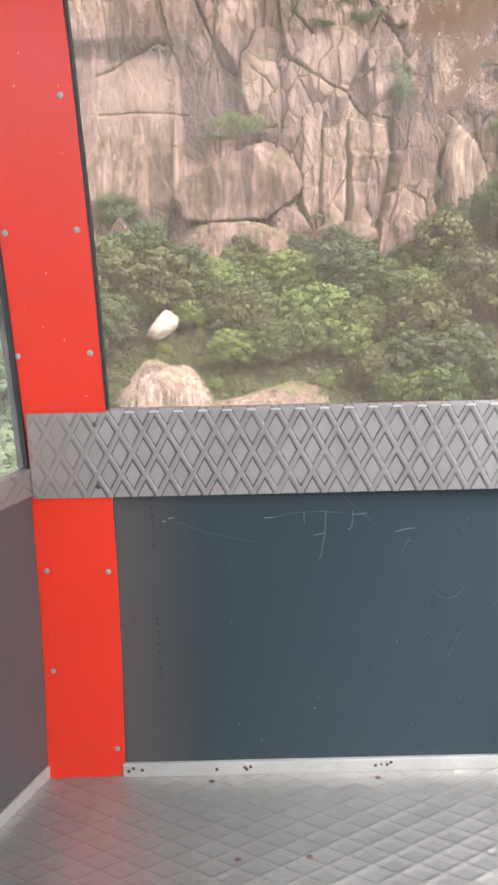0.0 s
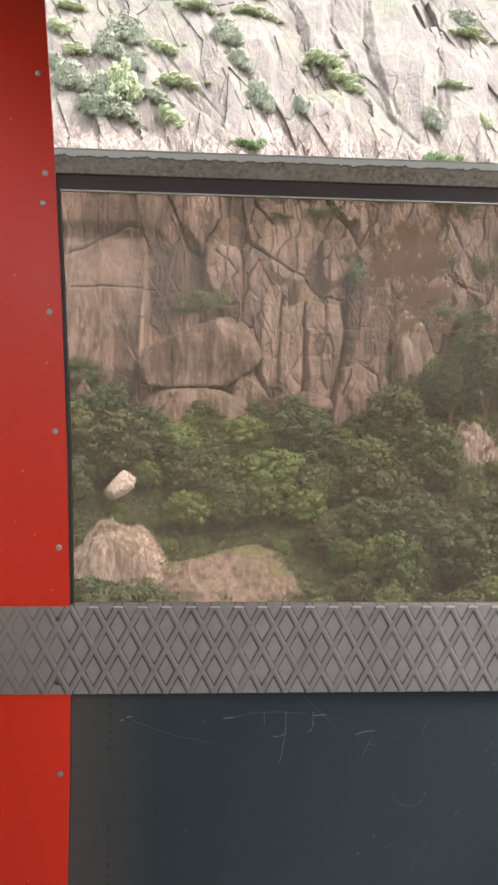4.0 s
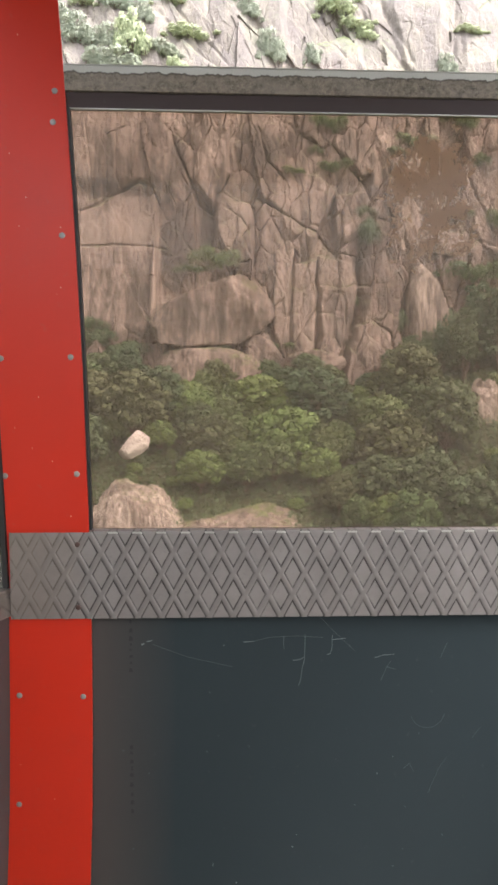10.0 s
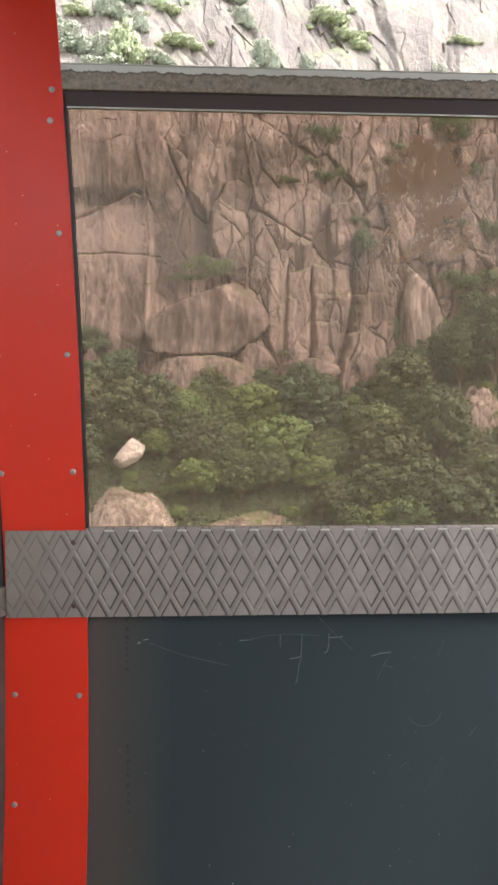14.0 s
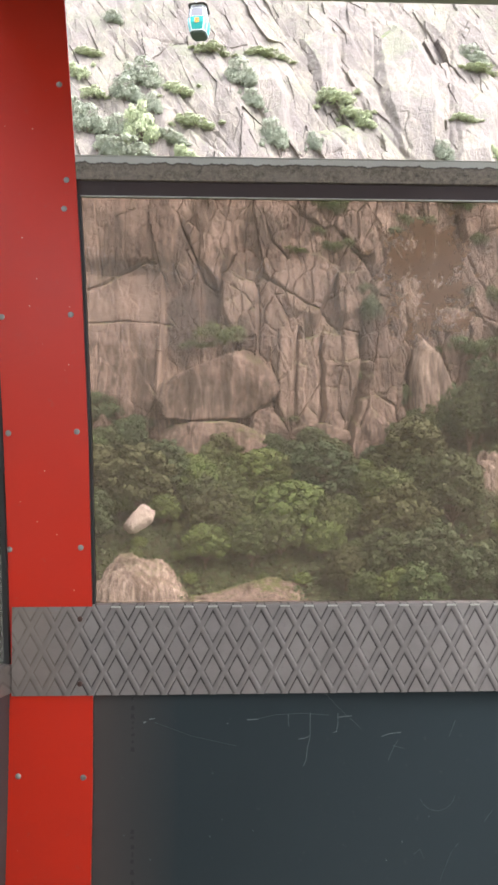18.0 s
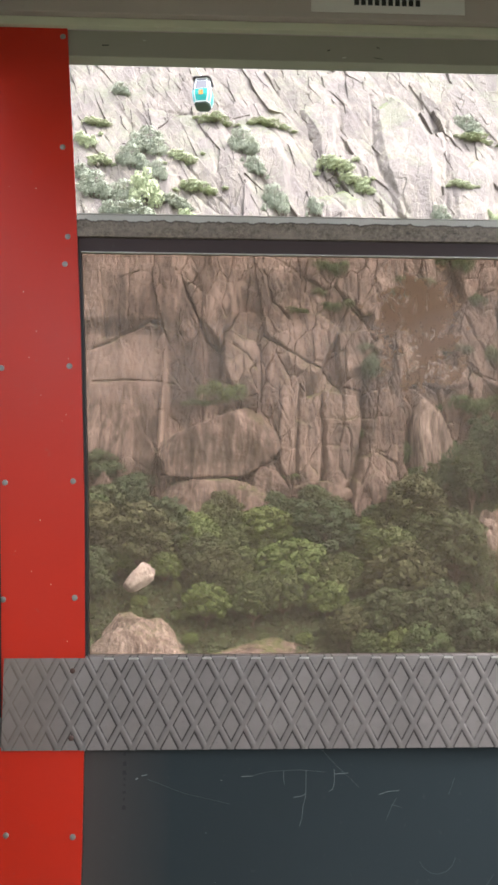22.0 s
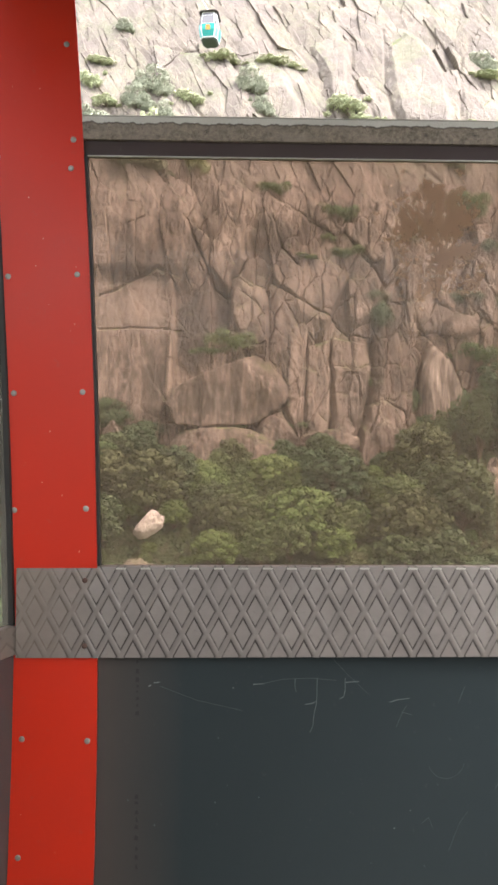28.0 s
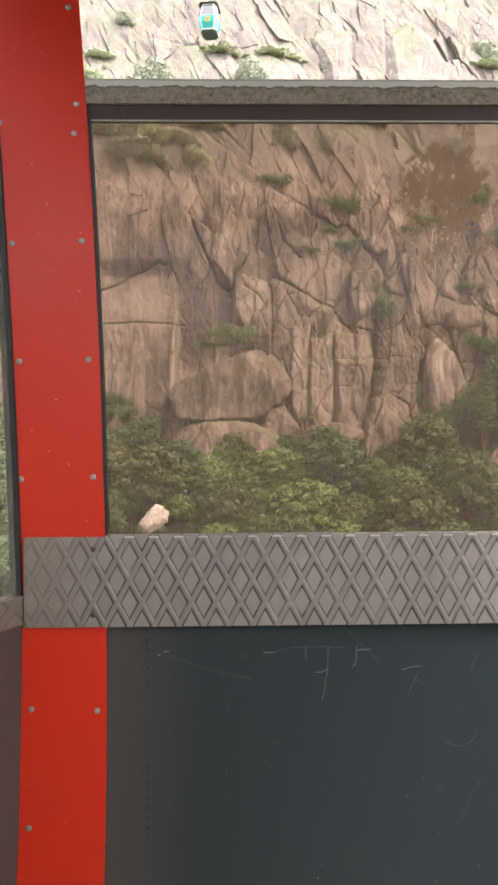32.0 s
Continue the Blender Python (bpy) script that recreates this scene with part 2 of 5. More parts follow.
LEAF_DARK = foliage("leaf_dark", (0.082, 0.13, 0.066), (0.128, 0.162, 0.078))
LEAF_OLIVE = foliage("leaf_olive", (0.105, 0.132, 0.062), (0.14, 0.155, 0.075))
LEAF_MID = foliage("leaf_mid", (0.112, 0.178, 0.072), (0.165, 0.205, 0.085))
LEAF_LIGHT = foliage("leaf_light", (0.145, 0.225, 0.07), (0.185, 0.25, 0.085))
# distance haze painted into these two leaf colours as extra paleness
LEAF_HAZED = foliage("leaf_hazed", (0.30, 0.315, 0.235), (0.36, 0.37, 0.275))
GRASS_HAZED = foliage("grass_hazed", (0.40, 0.43, 0.25), (0.46, 0.48, 0.30))
BARK = material("bark", (0.16, 0.12, 0.09), 0.9)


# ---- mesh helpers ----
def mesh_object(name, verts, faces, mat, parent=None, smooth=False, label=""):
    me = bpy.data.meshes.new(name)
    v, f = np.asarray(verts, np.float32), np.asarray(faces, np.int32)
    k = f.shape[1]
    me.vertices.add(len(v))
    me.vertices.foreach_set("co", v.ravel())
    me.loops.add(f.size)
    me.loops.foreach_set("vertex_index", f.ravel())
    me.polygons.add(len(f))
    me.polygons.foreach_set("loop_start", np.arange(0, f.size, k, dtype=np.int32))
    me.update(calc_edges=True)
    me.polygons.foreach_set("use_smooth", np.full(len(f), smooth))
    me.materials.append(mat)
    ob = new(name, me)
    ob.parent = parent
    if label:
        ob["label"] = label
    return ob


def part(name, bm, mat, parent=None, label="", smooth=False):
    me = bpy.data.meshes.new(name)
    bm.normal_update()
    if smooth:
        for f in bm.faces:
            f.smooth = True
    bm.to_mesh(me)
    bm.free()
    me.materials.append(mat)
    ob = new(name, me)
    ob.parent = parent
    if label:
        ob["label"] = label
    return ob


def box(x0, x1, y0, y1, z0, z1, bevel=0.0, segs=2, bm=None, turn=None):
    b = bm or bmesh.new()
    m = Matrix.Translation(((x0 + x1) / 2, (y0 + y1) / 2, (z0 + z1) / 2)) @ Matrix.Diagonal((x1 - x0, y1 - y0, z1 - z0, 1))
    if turn is not None:
        m = turn @ m
    got = bmesh.ops.create_cube(b, size=1, matrix=m)
    if bevel:
        edges = list({e for v in got["verts"] for e in v.link_edges})
        bmesh.ops.bevel(b, geom=edges, offset=bevel, segments=segs, affect="EDGES", profile=0.6)
    return b


def grid_faces(nu, nv):
    i = np.arange(nu * nv).reshape(nv, nu)
    return np.stack([i[:-1, :-1], i[:-1, 1:], i[1:, 1:], i[1:, :-1]], -1).reshape(-1, 4)


# ---- numeric noise for terrain ----
def hash2(i, j, seed):
    h = np.sin(i * 127.1 + j * 311.7 + seed * 74.7) * 43758.5453
    return h - np.floor(h)


def value_noise(x, y, seed):
    i, j = np.floor(x), np.floor(y)
    a, b = x - i, y - j
    a, b = a * a * (3 - 2 * a), b * b * (3 - 2 * b)
    return ((hash2(i, j, seed) * (1 - a) + hash2(i + 1, j, seed) * a) * (1 - b)
            + (hash2(i, j + 1, seed) * (1 - a) + hash2(i + 1, j + 1, seed) * a) * b)


def fbm(x, y, seed, octaves=5, gain=0.5):
    s, amp, total = 0, 1, 0
    for o in range(octaves):
        s = s + amp * (value_noise(x * 2 ** o, y * 2 ** o, seed + o) - 0.5)
        total += amp
        amp *= gain
    return s / total * 2


def cells(x, y, seed):
    """Nearest cell's three random numbers, the way to its middle, and the gap to the next cell."""
    i0, j0 = np.floor(x), np.floor(y)
    d1, d2 = np.full(x.shape, 9.0), np.full(x.shape, 9.0)
    ci, cj = np.zeros_like(x), np.zeros_like(x)
    px, py = np.zeros_like(x), np.zeros_like(x)
    for di in (-1, 0, 1):
        for dj in (-1, 0, 1):
            i, j = i0 + di, j0 + dj
            qx, qy = i + hash2(i, j, seed), j + hash2(i, j, seed + 5)
            d = np.hypot(x - qx, y - qy)
            near = d < d1
            d2 = np.where(near, d1, np.minimum(d2, d))
            d1 = np.where(near, d, d1)
            ci, cj = np.where(near, i, ci), np.where(near, j, cj)
            px, py = np.where(near, x - qx, px), np.where(near, y - qy, py)
    return hash2(ci, cj, seed + 11), hash2(ci, cj, seed + 17), hash2(ci, cj, seed + 23), px, py, d2 - d1


def smooth_step(a, b, x):
    t = np.clip((x - a) / (b - a), 0, 1)
    return t * t * (3 - 2 * t)


# ---- the valley and the cliff ----
def slope_height(x, y):
    """The wooded slope under the cliff: deep valley near the cabin, rising to the cliff's foot."""
    z = np.interp(y, [-2000, 40, 110, 150, 185, 214, 240, 3000], [-75, -75, -62, -42, -19, -1, 6, 6])
    side = 8 * smooth_step(-25, -60, x) + 12 * smooth_step(40, 75, x)
    return z + side * smooth_step(120, 200, y) + 1.5 * fbm(x / 18, y / 18, 3)


gx = np.concatenate([np.linspace(-2500, -160, 14), np.linspace(-150, 150, 76), np.linspace(160, 2500, 14)])
gy = np.concatenate([np.linspace(-2500, 20, 10), np.linspace(30, 245, 60), np.linspace(260, 2500, 10)])
GX, GY = np.meshgrid(gx, gy)
GROUND = material("forest_floor", (0.07, 0.075, 0.035), 0.95)
gn = Nodes(GROUND)
gw = gn.coords(world_space=True)
gn.color(gn.mix(gn.noise(gw, 0.3, 6, 0.7), (0.045, 0.06, 0.025), (0.11, 0.10, 0.055)))
gn.bump(gn.noise(gw, 1.2, 8, 0.7, 0, 1), 1.0, 0.8)
ground = mesh_object("ground", np.stack([GX, GY, slope_height(GX, GY)], -1).reshape(-1, 3), grid_faces(len(gx), len(gy)), GROUND, smooth=True)
tagged(ground, "wooded valley floor rising to the foot of the cliff", "ground", kind="structure")


def block(x, z, corners, out, slope=1.4, tilt=(0.0, 0.0), warp=(0.0, 0.0)):
    """A jointed block with a convex outline, going round: chamfered sides, a flat tilted face."""
    wx, wz = x + warp[0], z + warp[1]
    d = np.full(x.shape, 1e3)
    n = len(corners)
    mx, mz = sum(c[0] for c in corners) / n, sum(c[1] for c in corners) / n
    for (ax, az), (bx, bz) in zip(corners, corners[1:] + corners[:1]):
        ex, ez = bx - ax, bz - az
        k = math.hypot(ex, ez)
        side = 1 if ex * (mz - az) - ez * (mx - ax) > 0 else -1
        sill = side * ex / k > 0.6
        d = np.minimum(d, side * (ex * (wz - az) - ez * (wx - ax)) / k * (0.22 if sill else 1.0) + (1.2 if sill else 0.0))
    face = out + tilt[0] * (x - mx) + tilt[1] * (z - mz)
    return np.where(d > -0.6, np.minimum(face, 2.2 * slope * (d + 0.6)), -50)


def slabs(x, z, wide, tall, slant, seed, step, lean, joint=0.0):
    """Jointed slabs: each cell a flat facet with a step and an open joint to its neighbours."""
    u = x + slant * z + 0.12 * wide * fbm(x / wide, z / tall, seed + 2, 3)
    v = z + 0.12 * tall * fbm(x / wide, z / tall, seed + 3, 3)
    a, b, c, px, py, gap = cells(u / wide, v / tall, seed)
    return step * (a - 0.5) + lean * (b - 0.5) * px + lean * (c - 0.15) * py - joint * np.exp(-(gap * wide / 0.45) ** 2)


LEFT_JOINTS = [([(-39.0, 49.8), (-34.1, 51.8), (-29.3, 54.9), (-21.8, 58.3), (-19.8, 57.3)], 0.9, 2.8),
    ([(-38.6, 39.4), (-29.6, 39.9), (-21.4, 39.5), (-14.0, 38.6)], 0.4, 1.2),
    ([(-13.7, 75.2), (-10.5, 66.8), (-6.7, 58.6), (-4.7, 52.3), (-0.8, 49.2)], 0.7, 2.6),
    ([(-5.8, 50.6), (-5.4, 40.0), (-5.7, 26.5)], 0.35, 1.0),
    ([(-37.6, 74.9), (-36.1, 64.8), (-35.4, 53.9)], 0.35, 0.9),
    ([(-28.5, 75.0), (-28.6, 59.4)], 0.35, 0.9),
    ([(-35.9, 33.1), (-35.2, 24.8), (-35.8, 18.2)], 0.4, 1.2),
    ([(-16.9, 11.3), (-8.1, 12.3), (3.2, 11.6), (9.7, 12.4), (15.4, 15.6)], 0.7, 3),
    ([(-8.1, 9.7), (-2.5, 8.1), (0.7, 5.2), (5.0, 1.1)], 0.7, 2.6)]
MIDDLE_JOINTS = [([(11.4, 50.7), (11.6, 40.1), (11.0, 32.9)], 0.5, 2),
    ([(12.7, 53.9), (18.5, 50.2), (25.1, 45.4), (30.0, 42.8), (32.0, 40.2)], 0.6, 2.4),
    ([(31.6, 40.2), (34.9, 37.6), (40.7, 36.4)], 0.5, 1.6),
    ([(22.5, 35.0), (21.9, 23.2), (21.0, 10.0)], 0.45, 1.5),
    ([(29.3, 35.0), (28.6, 16.5), (27.9, 7.5)], 0.45, 1.6),
    ([(41.1, 35.0), (41.1, 24.9), (39.3, 13.2), (35.5, 5.1)], 1.5, 4),
    ([(31.9, 23.2), (33.7, 25.9), (36.1, 25.5), (37.0, 22.4), (36.7, 13.2)], 0.5, 1.4),
    ([(16.8, 47.1), (20.0, 41.0), (20.7, 36.7)], 0.4, 1.3),
    ([(3.4, 50.6), (7.5, 47.1), (10.0, 42.7)], 0.4, 1.2),
    ([(13.0, 75.5), (15.4, 65.2), (20.4, 59.7)], 0.6, 1.8)]
RIGHT_JOINTS = [([(37.4, 67.2), (39.8, 63.6), (44.4, 59.0), (46.1, 52.7)], 0.6, 2.2),
    ([(43.9, 49.9), (48.9, 54.5), (50.3, 60.0), (48.4, 69.2)], 0.6, 2),
    ([(55.4, 18.2), (56.1, 26.6), (57.8, 32.5)], 0.7, 3),
    ([(72.9, 69.4), (77.3, 60.2), (82.8, 45.7)], 0.7, 2.4),
    ([(69.6, 51.0), (77.4, 43.0), (83.1, 40.4)], 0.6, 2),
    ([(54.2, 50.9), (56.0, 40.3), (60.8, 35.1)], 0.5, 1.6),
    ([(75.9, 26.6), (78.4, 19.9), (78.7, 9.9)], 0.6, 2),
    ([(50.1, 40.2), (53.1, 33.4), (55.5, 26.6)], 0.5, 1.4),
    ([(45.0, 18.2), (50.6, 14.9), (51.9, 8.3)], 0.5, 1.5),
    ([(62.0, 76.0), (65.6, 65.6), (70.0, 56.4)], 0.5, 1.6)]
HIGH_JOINTS = [([(83.6, 151.2), (79.1, 125.1), (73.1, 91.7)], 0.8, 2.6),
    ([(43.5, 153.2), (42.5, 135.4), (48.8, 114.3), (58.5, 100.4), (68.0, 89.5)], 0.8, 2),
    ([(56.2, 159.8), (53.9, 132.8), (54.6, 119.3), (62.2, 100.5)], 0.7, 2.2),
    ([(0.2, 148.9), (3.1, 131.6), (11.3, 113.6), (21.6, 93.2)], 2.4, 3.2),
    ([(-39.9, 150.8), (-26.5, 128.1), (-8.9, 103.9), (7.2, 89.7)], 0.7, 1.6),
    ([(-49.5, 130.3), (-32.6, 105.8), (-21.0, 88.2)], 0.7, 1.6),
    ([(-20.8, 128.3), (-9.1, 113.2), (7.2, 93.0)], 0.6, 1.4),
    ([(24.6, 134.9), (33.6, 111.6), (40.1, 100.2)], 0.6, 1.6),
    ([(-27.7, 148.2), (-15.7, 145.5), (4.1, 138.7)], 1.2, 2.0)]
LOWER_BLOCKS = [([(0.5, 54.5), (3.1, 56.0), (10.1, 51.0), (11.6, 40.1), (11.0, 32.4), (4.1, 34.9), (1.0, 43.5)], 4.0, (0.2, -0.1)),
    ([(11.9, 39.2), (15.8, 41.0), (20.7, 35.0), (21.6, 23.2), (20.1, 9.2), (16.1, 10.0), (14.7, 26.5)], 2.6, (0.15, -0.05)),
    ([(22.1, 34.1), (29.1, 35.0), (28.4, 7.5), (21.9, 9.2)], 3.4, (0.1, -0.05)),
    ([(29.8, 35.9), (39.8, 34.7), (40.8, 26.6), (35.5, 7.5), (29.4, 8.3)], 4.2, (0.1, -0.08)),
    ([(43.1, 33.3), (51.6, 35.9), (55.0, 30.0), (53.7, 18.2), (50.3, 9.1), (43.0, 9.9)], 2.8, (0.1, -0.05))]
RIGHT_BLOCKS = [([(39.5, 16.5), (44.1, 18.2), (44.5, 6.7), (41.8, 1.0), (36.2, 1.8), (37.5, 8.3)], 4.6, (0.1, -0.1)),
    ([(47.0, 75.8), (54.0, 75.9), (52.8, 61.8), (49.5, 52.7), (45.9, 56.3)], 3.2, (0.1, -0.05)),
    ([(20.5, 61.6), (30.7, 60.7), (35.7, 56.2), (30.0, 42.8), (23.5, 47.2), (20.2, 50.7)], 2.8, (0.1, -0.1)),
    ([(35.6, 54.8), (44.2, 56.3), (45.5, 49.1), (38.6, 45.5), (35.3, 47.2)], 3.2, (0.1, -0.1)),
    ([(-6.8, 75.2), (4.4, 75.4), (3.5, 61.4), (-0.8, 50.6), (-5.9, 58.6)], 3.4, (0.2, -0.1)),
    ([(77.0, 56.5), (83.3, 51.1), (84.3, 40.4), (79.0, 42.1), (75.3, 47.4)], 3.0, (0.1, -0.1))]
UPPER_BLOCKS = [([(4.1, 138.7), (14.1, 143.3), (19.7, 134.8), (23.8, 121.2), (22.0, 102.1), (13.1, 111.3), (6.8, 123.5)], 6, (0.15, -0.1)),
    ([(56.1, 150.5), (64.7, 160.1), (72.6, 150.9), (77.2, 136.2), (76.0, 112.4), (70.1, 91.7), (58.8, 102.7), (54.1, 119.2)], 6, (0.1, -0.05)),
    ([(32.3, 105.8), (40.9, 109.4), (48.0, 106.0), (48.2, 89.2), (29.4, 88.9)], 6, (0.1, -0.1)),
    ([(81.6, 136.3), (92.3, 132.3), (97.1, 125.5), (90.2, 89.8), (73.8, 89.5)], 4, (0.05, -0.1)),
    ([(-30.3, 114.0), (-22.2, 117.8), (-14.6, 113.1), (-16.0, 97.0), (-26.9, 101.3)], 5, (0.1, -0.1)),
    ([(28.5, 149.7), (37.2, 156.1), (42.8, 150.1), (40.8, 129.7), (34.5, 124.1)], 4, (0.1, -0.1))]


def joint(x, z, wob, worn, step, way, width, depth):
    """An open joint along a broken line; one lip stands a little proud of the other."""
    d, lip = np.full(x.shape, 1e3), np.zeros(x.shape)
    for (ax, az), (bx, bz) in zip(way, way[1:]):
        dx, dz = bx - ax, bz - az
        k = math.hypot(dx, dz)
        t = np.clip(((x - ax) * dx + (z - az) * dz) / (k * k), 0, 1)
        e = np.hypot(x - ax - t * dx, z - az - t * dz)
        side = (dx * (z - az) - dz * (x - ax)) / k + wob
        near = e < d
        d, lip = np.where(near, e, d), np.where(near, side, lip)
    e = np.maximum(d + 0.5 * wob, 0)
    return depth * (0.62 * worn * np.exp(-(e / (0.62 * width)) ** 2) + 0.30 * step * np.where(lip > 0, np.exp(-d / (4.5 * width + 1.5)), 0))


def cliff_depth(x, z):
    """How far the face lies behind its foot; less is nearer."""
    lean = np.interp(z, [-20, 0, 40, 80, 120, 185, 230], [-6, 0, 7, 17, 36, 75, 130])
    upper = smooth_step(74, 92, z)
    big = 5 * fbm(x / 60, z / 75, 7, 3) + 2.0 * np.sin(x / 23 + z / 60)
    fine = slabs(x, z, 4.6, 9.5, -0.10, 29, 1.7, 2.6, 0.4) + slabs(x, z, 2.0, 4.8, 0.14, 37, 0.35, 0.75, 0.1)
    low = slabs(x, z, 10, 24, 0.12, 13, 3.2, 4.4, 0.6) + fine
    high = slabs(x, z, 17, 48, 0.5, 53, 1.2, 4.0) + slabs(x, z, 7, 21, 0.45, 67, 0.6, 2.6) + slabs(x, z, 2.8, 8, 0.42, 71, 0.22, 0.8)
    calm = smooth_step(-16.8, -21.5, x) * smooth_step(-75, -55, x) * smooth_step(12, 18, z) * smooth_step(60, 52, z)
    above = smooth_step(-8, -16, x) * smooth_step(54, 60, z) * (1 - upper)
    out = big + low * (1 - 0.86 * calm) * (1 - 0.72 * above) * (1 - upper) + high * upper + 0.7 * calm + 3.0 * above
    hollow = smooth_step(-17.3, -16.0, x) * smooth_step(1.0, -1.0, x) * smooth_step(16, 22, z) * smooth_step(56, 47, z)
    out = out * (1 - 0.6 * hollow) - 1.5 * hollow
    base = big - 1.0
    warp = 0.8 * fbm(x / 5, z / 5, 15, 3), 0.8 * fbm(x / 5, z / 5, 16, 3)
    for corners, o, tilt in LOWER_BLOCKS + RIGHT_BLOCKS:
        out = np.maximum(out, base + block(x, z, corners, o, 1.5, tilt, warp) + 0.7 * fine)
    for corners, o, tilt in UPPER_BLOCKS:
        out = np.maximum(out, base + block(x, z, corners, 0.7 * o, 0.45, tilt, warp) + 0.2 * fine)
    wob, worn = 0.55 * fbm(x / 3.2, z / 3.2, 41, 4), 0.45 + 1.1 * value_noise(x / 5.0, z / 5.0, 47)
    for way, width, depth in LEFT_JOINTS + MIDDLE_JOINTS + RIGHT_JOINTS + HIGH_JOINTS:
        out = out - joint(x, z, wob, worn, 1 - upper, way, width * (1 + 0.5 * upper), depth * (1 - 0.6 * upper))
    # a pale rib beside the hollow
    out = out + 1.5 * np.exp(-((x + 16.9 + (37.9 - z) * 0.054) / 0.75) ** 2) * smooth_step(13, 16, z) * smooth_step(39, 37, z)
    rough = (0.55 * fbm(x / 2.6, z / 3.8, 91, 5, 0.62) + 0.28 * np.abs(fbm(x / 1.1, z / 2.2, 95, 3))) * (1 - 0.5 * calm) * (1 - 0.55 * upper)
    return lean - out - rough


cx = np.concatenate([np.linspace(-330, -65, 50), np.linspace(-64, 104, 560), np.linspace(105, 330, 45)])
cz = np.concatenate([np.linspace(-22, 4, 20), np.linspace(4.5, 190, 600)])
CX, CZ = np.meshgrid(cx, cz)
crest = 1 + 0.10 * fbm(CX / 45, CX * 0 + 0.5, 77, 4) - 0.03 * smooth_step(20, -60, CX) + 0.05 * smooth_step(30, 70, CX)
CZ2 = np.where(CZ > 60, 60 + (CZ - 60) * crest, CZ)
CY = 218 + cliff_depth(CX, CZ2) + 0.0006 * CX * CX
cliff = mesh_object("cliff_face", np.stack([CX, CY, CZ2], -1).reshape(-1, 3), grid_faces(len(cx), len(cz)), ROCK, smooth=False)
tagged(cliff, "tall weathered granite cliff with dark water streaks and cracks", "cliff", kind="structure")


# ---- cabin materials ----
def painted(name, base, rough, bump=0.15, spec=0.5, dirt=(0.3, 0.3, 0.3)):
    m = material(name, base, rough, 0, spec)
    n = Nodes(m)
    co = n.coords()
    c = n.mix(n.noise(co, 3.0, 6, 0.6, 0.3, 0.7, (0, 0.16)), base, tuple(v * 0.75 + 0.01 for v in base))
    c = n.mix(n.noise(co, 60, 3, 0.6, 0.66, 0.74, (0, 0.25)), c, tuple(v * 0.6 + 0.05 for v in base))
    n.color(c)
    n.rough(n.noise(co, 7, 5, 0.6, 0.3, 0.7, (rough - 0.06, rough + 0.1)))
    n.bump(n.noise(co, 25, 3, 0.5, 0, 1), bump, 0.0006)
    return m


RED = painted("red_lacquer", (0.52, 0.021, 0.0055), 0.36, spec=0.40)
TEAL = painted("dark_panel", (0.027, 0.0362, 0.040), 0.5, spec=0.12)
t_n = Nodes(TEAL)
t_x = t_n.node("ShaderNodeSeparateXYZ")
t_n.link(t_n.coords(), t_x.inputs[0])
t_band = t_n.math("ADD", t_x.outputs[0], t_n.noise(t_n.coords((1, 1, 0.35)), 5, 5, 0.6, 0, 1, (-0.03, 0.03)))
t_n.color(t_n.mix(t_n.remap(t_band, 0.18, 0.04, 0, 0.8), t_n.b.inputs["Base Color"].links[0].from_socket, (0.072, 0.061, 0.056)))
BROWN = painted("dark_side_panel", (0.055, 0.048, 0.048), 0.38)
RUBBER = material("black_rubber", (0.012, 0.011, 0.012), 0.55)
HEADER = painted("header_metal", (0.29, 0.275, 0.24), 0.5)
LEDGE = painted("ledge_paint", (0.56, 0.56, 0.44), 0.5)
BAND = painted("band_metal", (0.42, 0.365, 0.34), 0.45)
CHANNEL = painted("glazing_channel", (0.058, 0.041, 0.041), 0.55, spec=0.25)
CEILING = painted("ceiling_paint", (0.50, 0.48, 0.45), 0.5)
STEEL_DARK = painted("brown_metal", (0.085, 0.07, 0.068), 0.5)


def aluminium(name, base, rough, scale=1.0):
    m = material(name, base, rough, 0.75)
    n = Nodes(m)
    co = n.coords()
    c = n.mix(n.noise(co, 9 * scale, 6, 0.65, 0.35, 0.7, (0, 0.5)), base, tuple(v * 0.62 for v in base))
    c = n.mix(n.noise(co, 90, 4, 0.7, 0.6, 0.75, (0, 0.4)), c, tuple(v * 0.5 for v in base))
    n.color(c)
    n.rough(n.noise(co, 22, 5, 0.6, 0.3, 0.7, (rough - 0.08, rough + 0.14)))
    n.bump(n.noise(co, 140, 3, 0.6, 0, 1), 0.2, 0.0005)
    return m


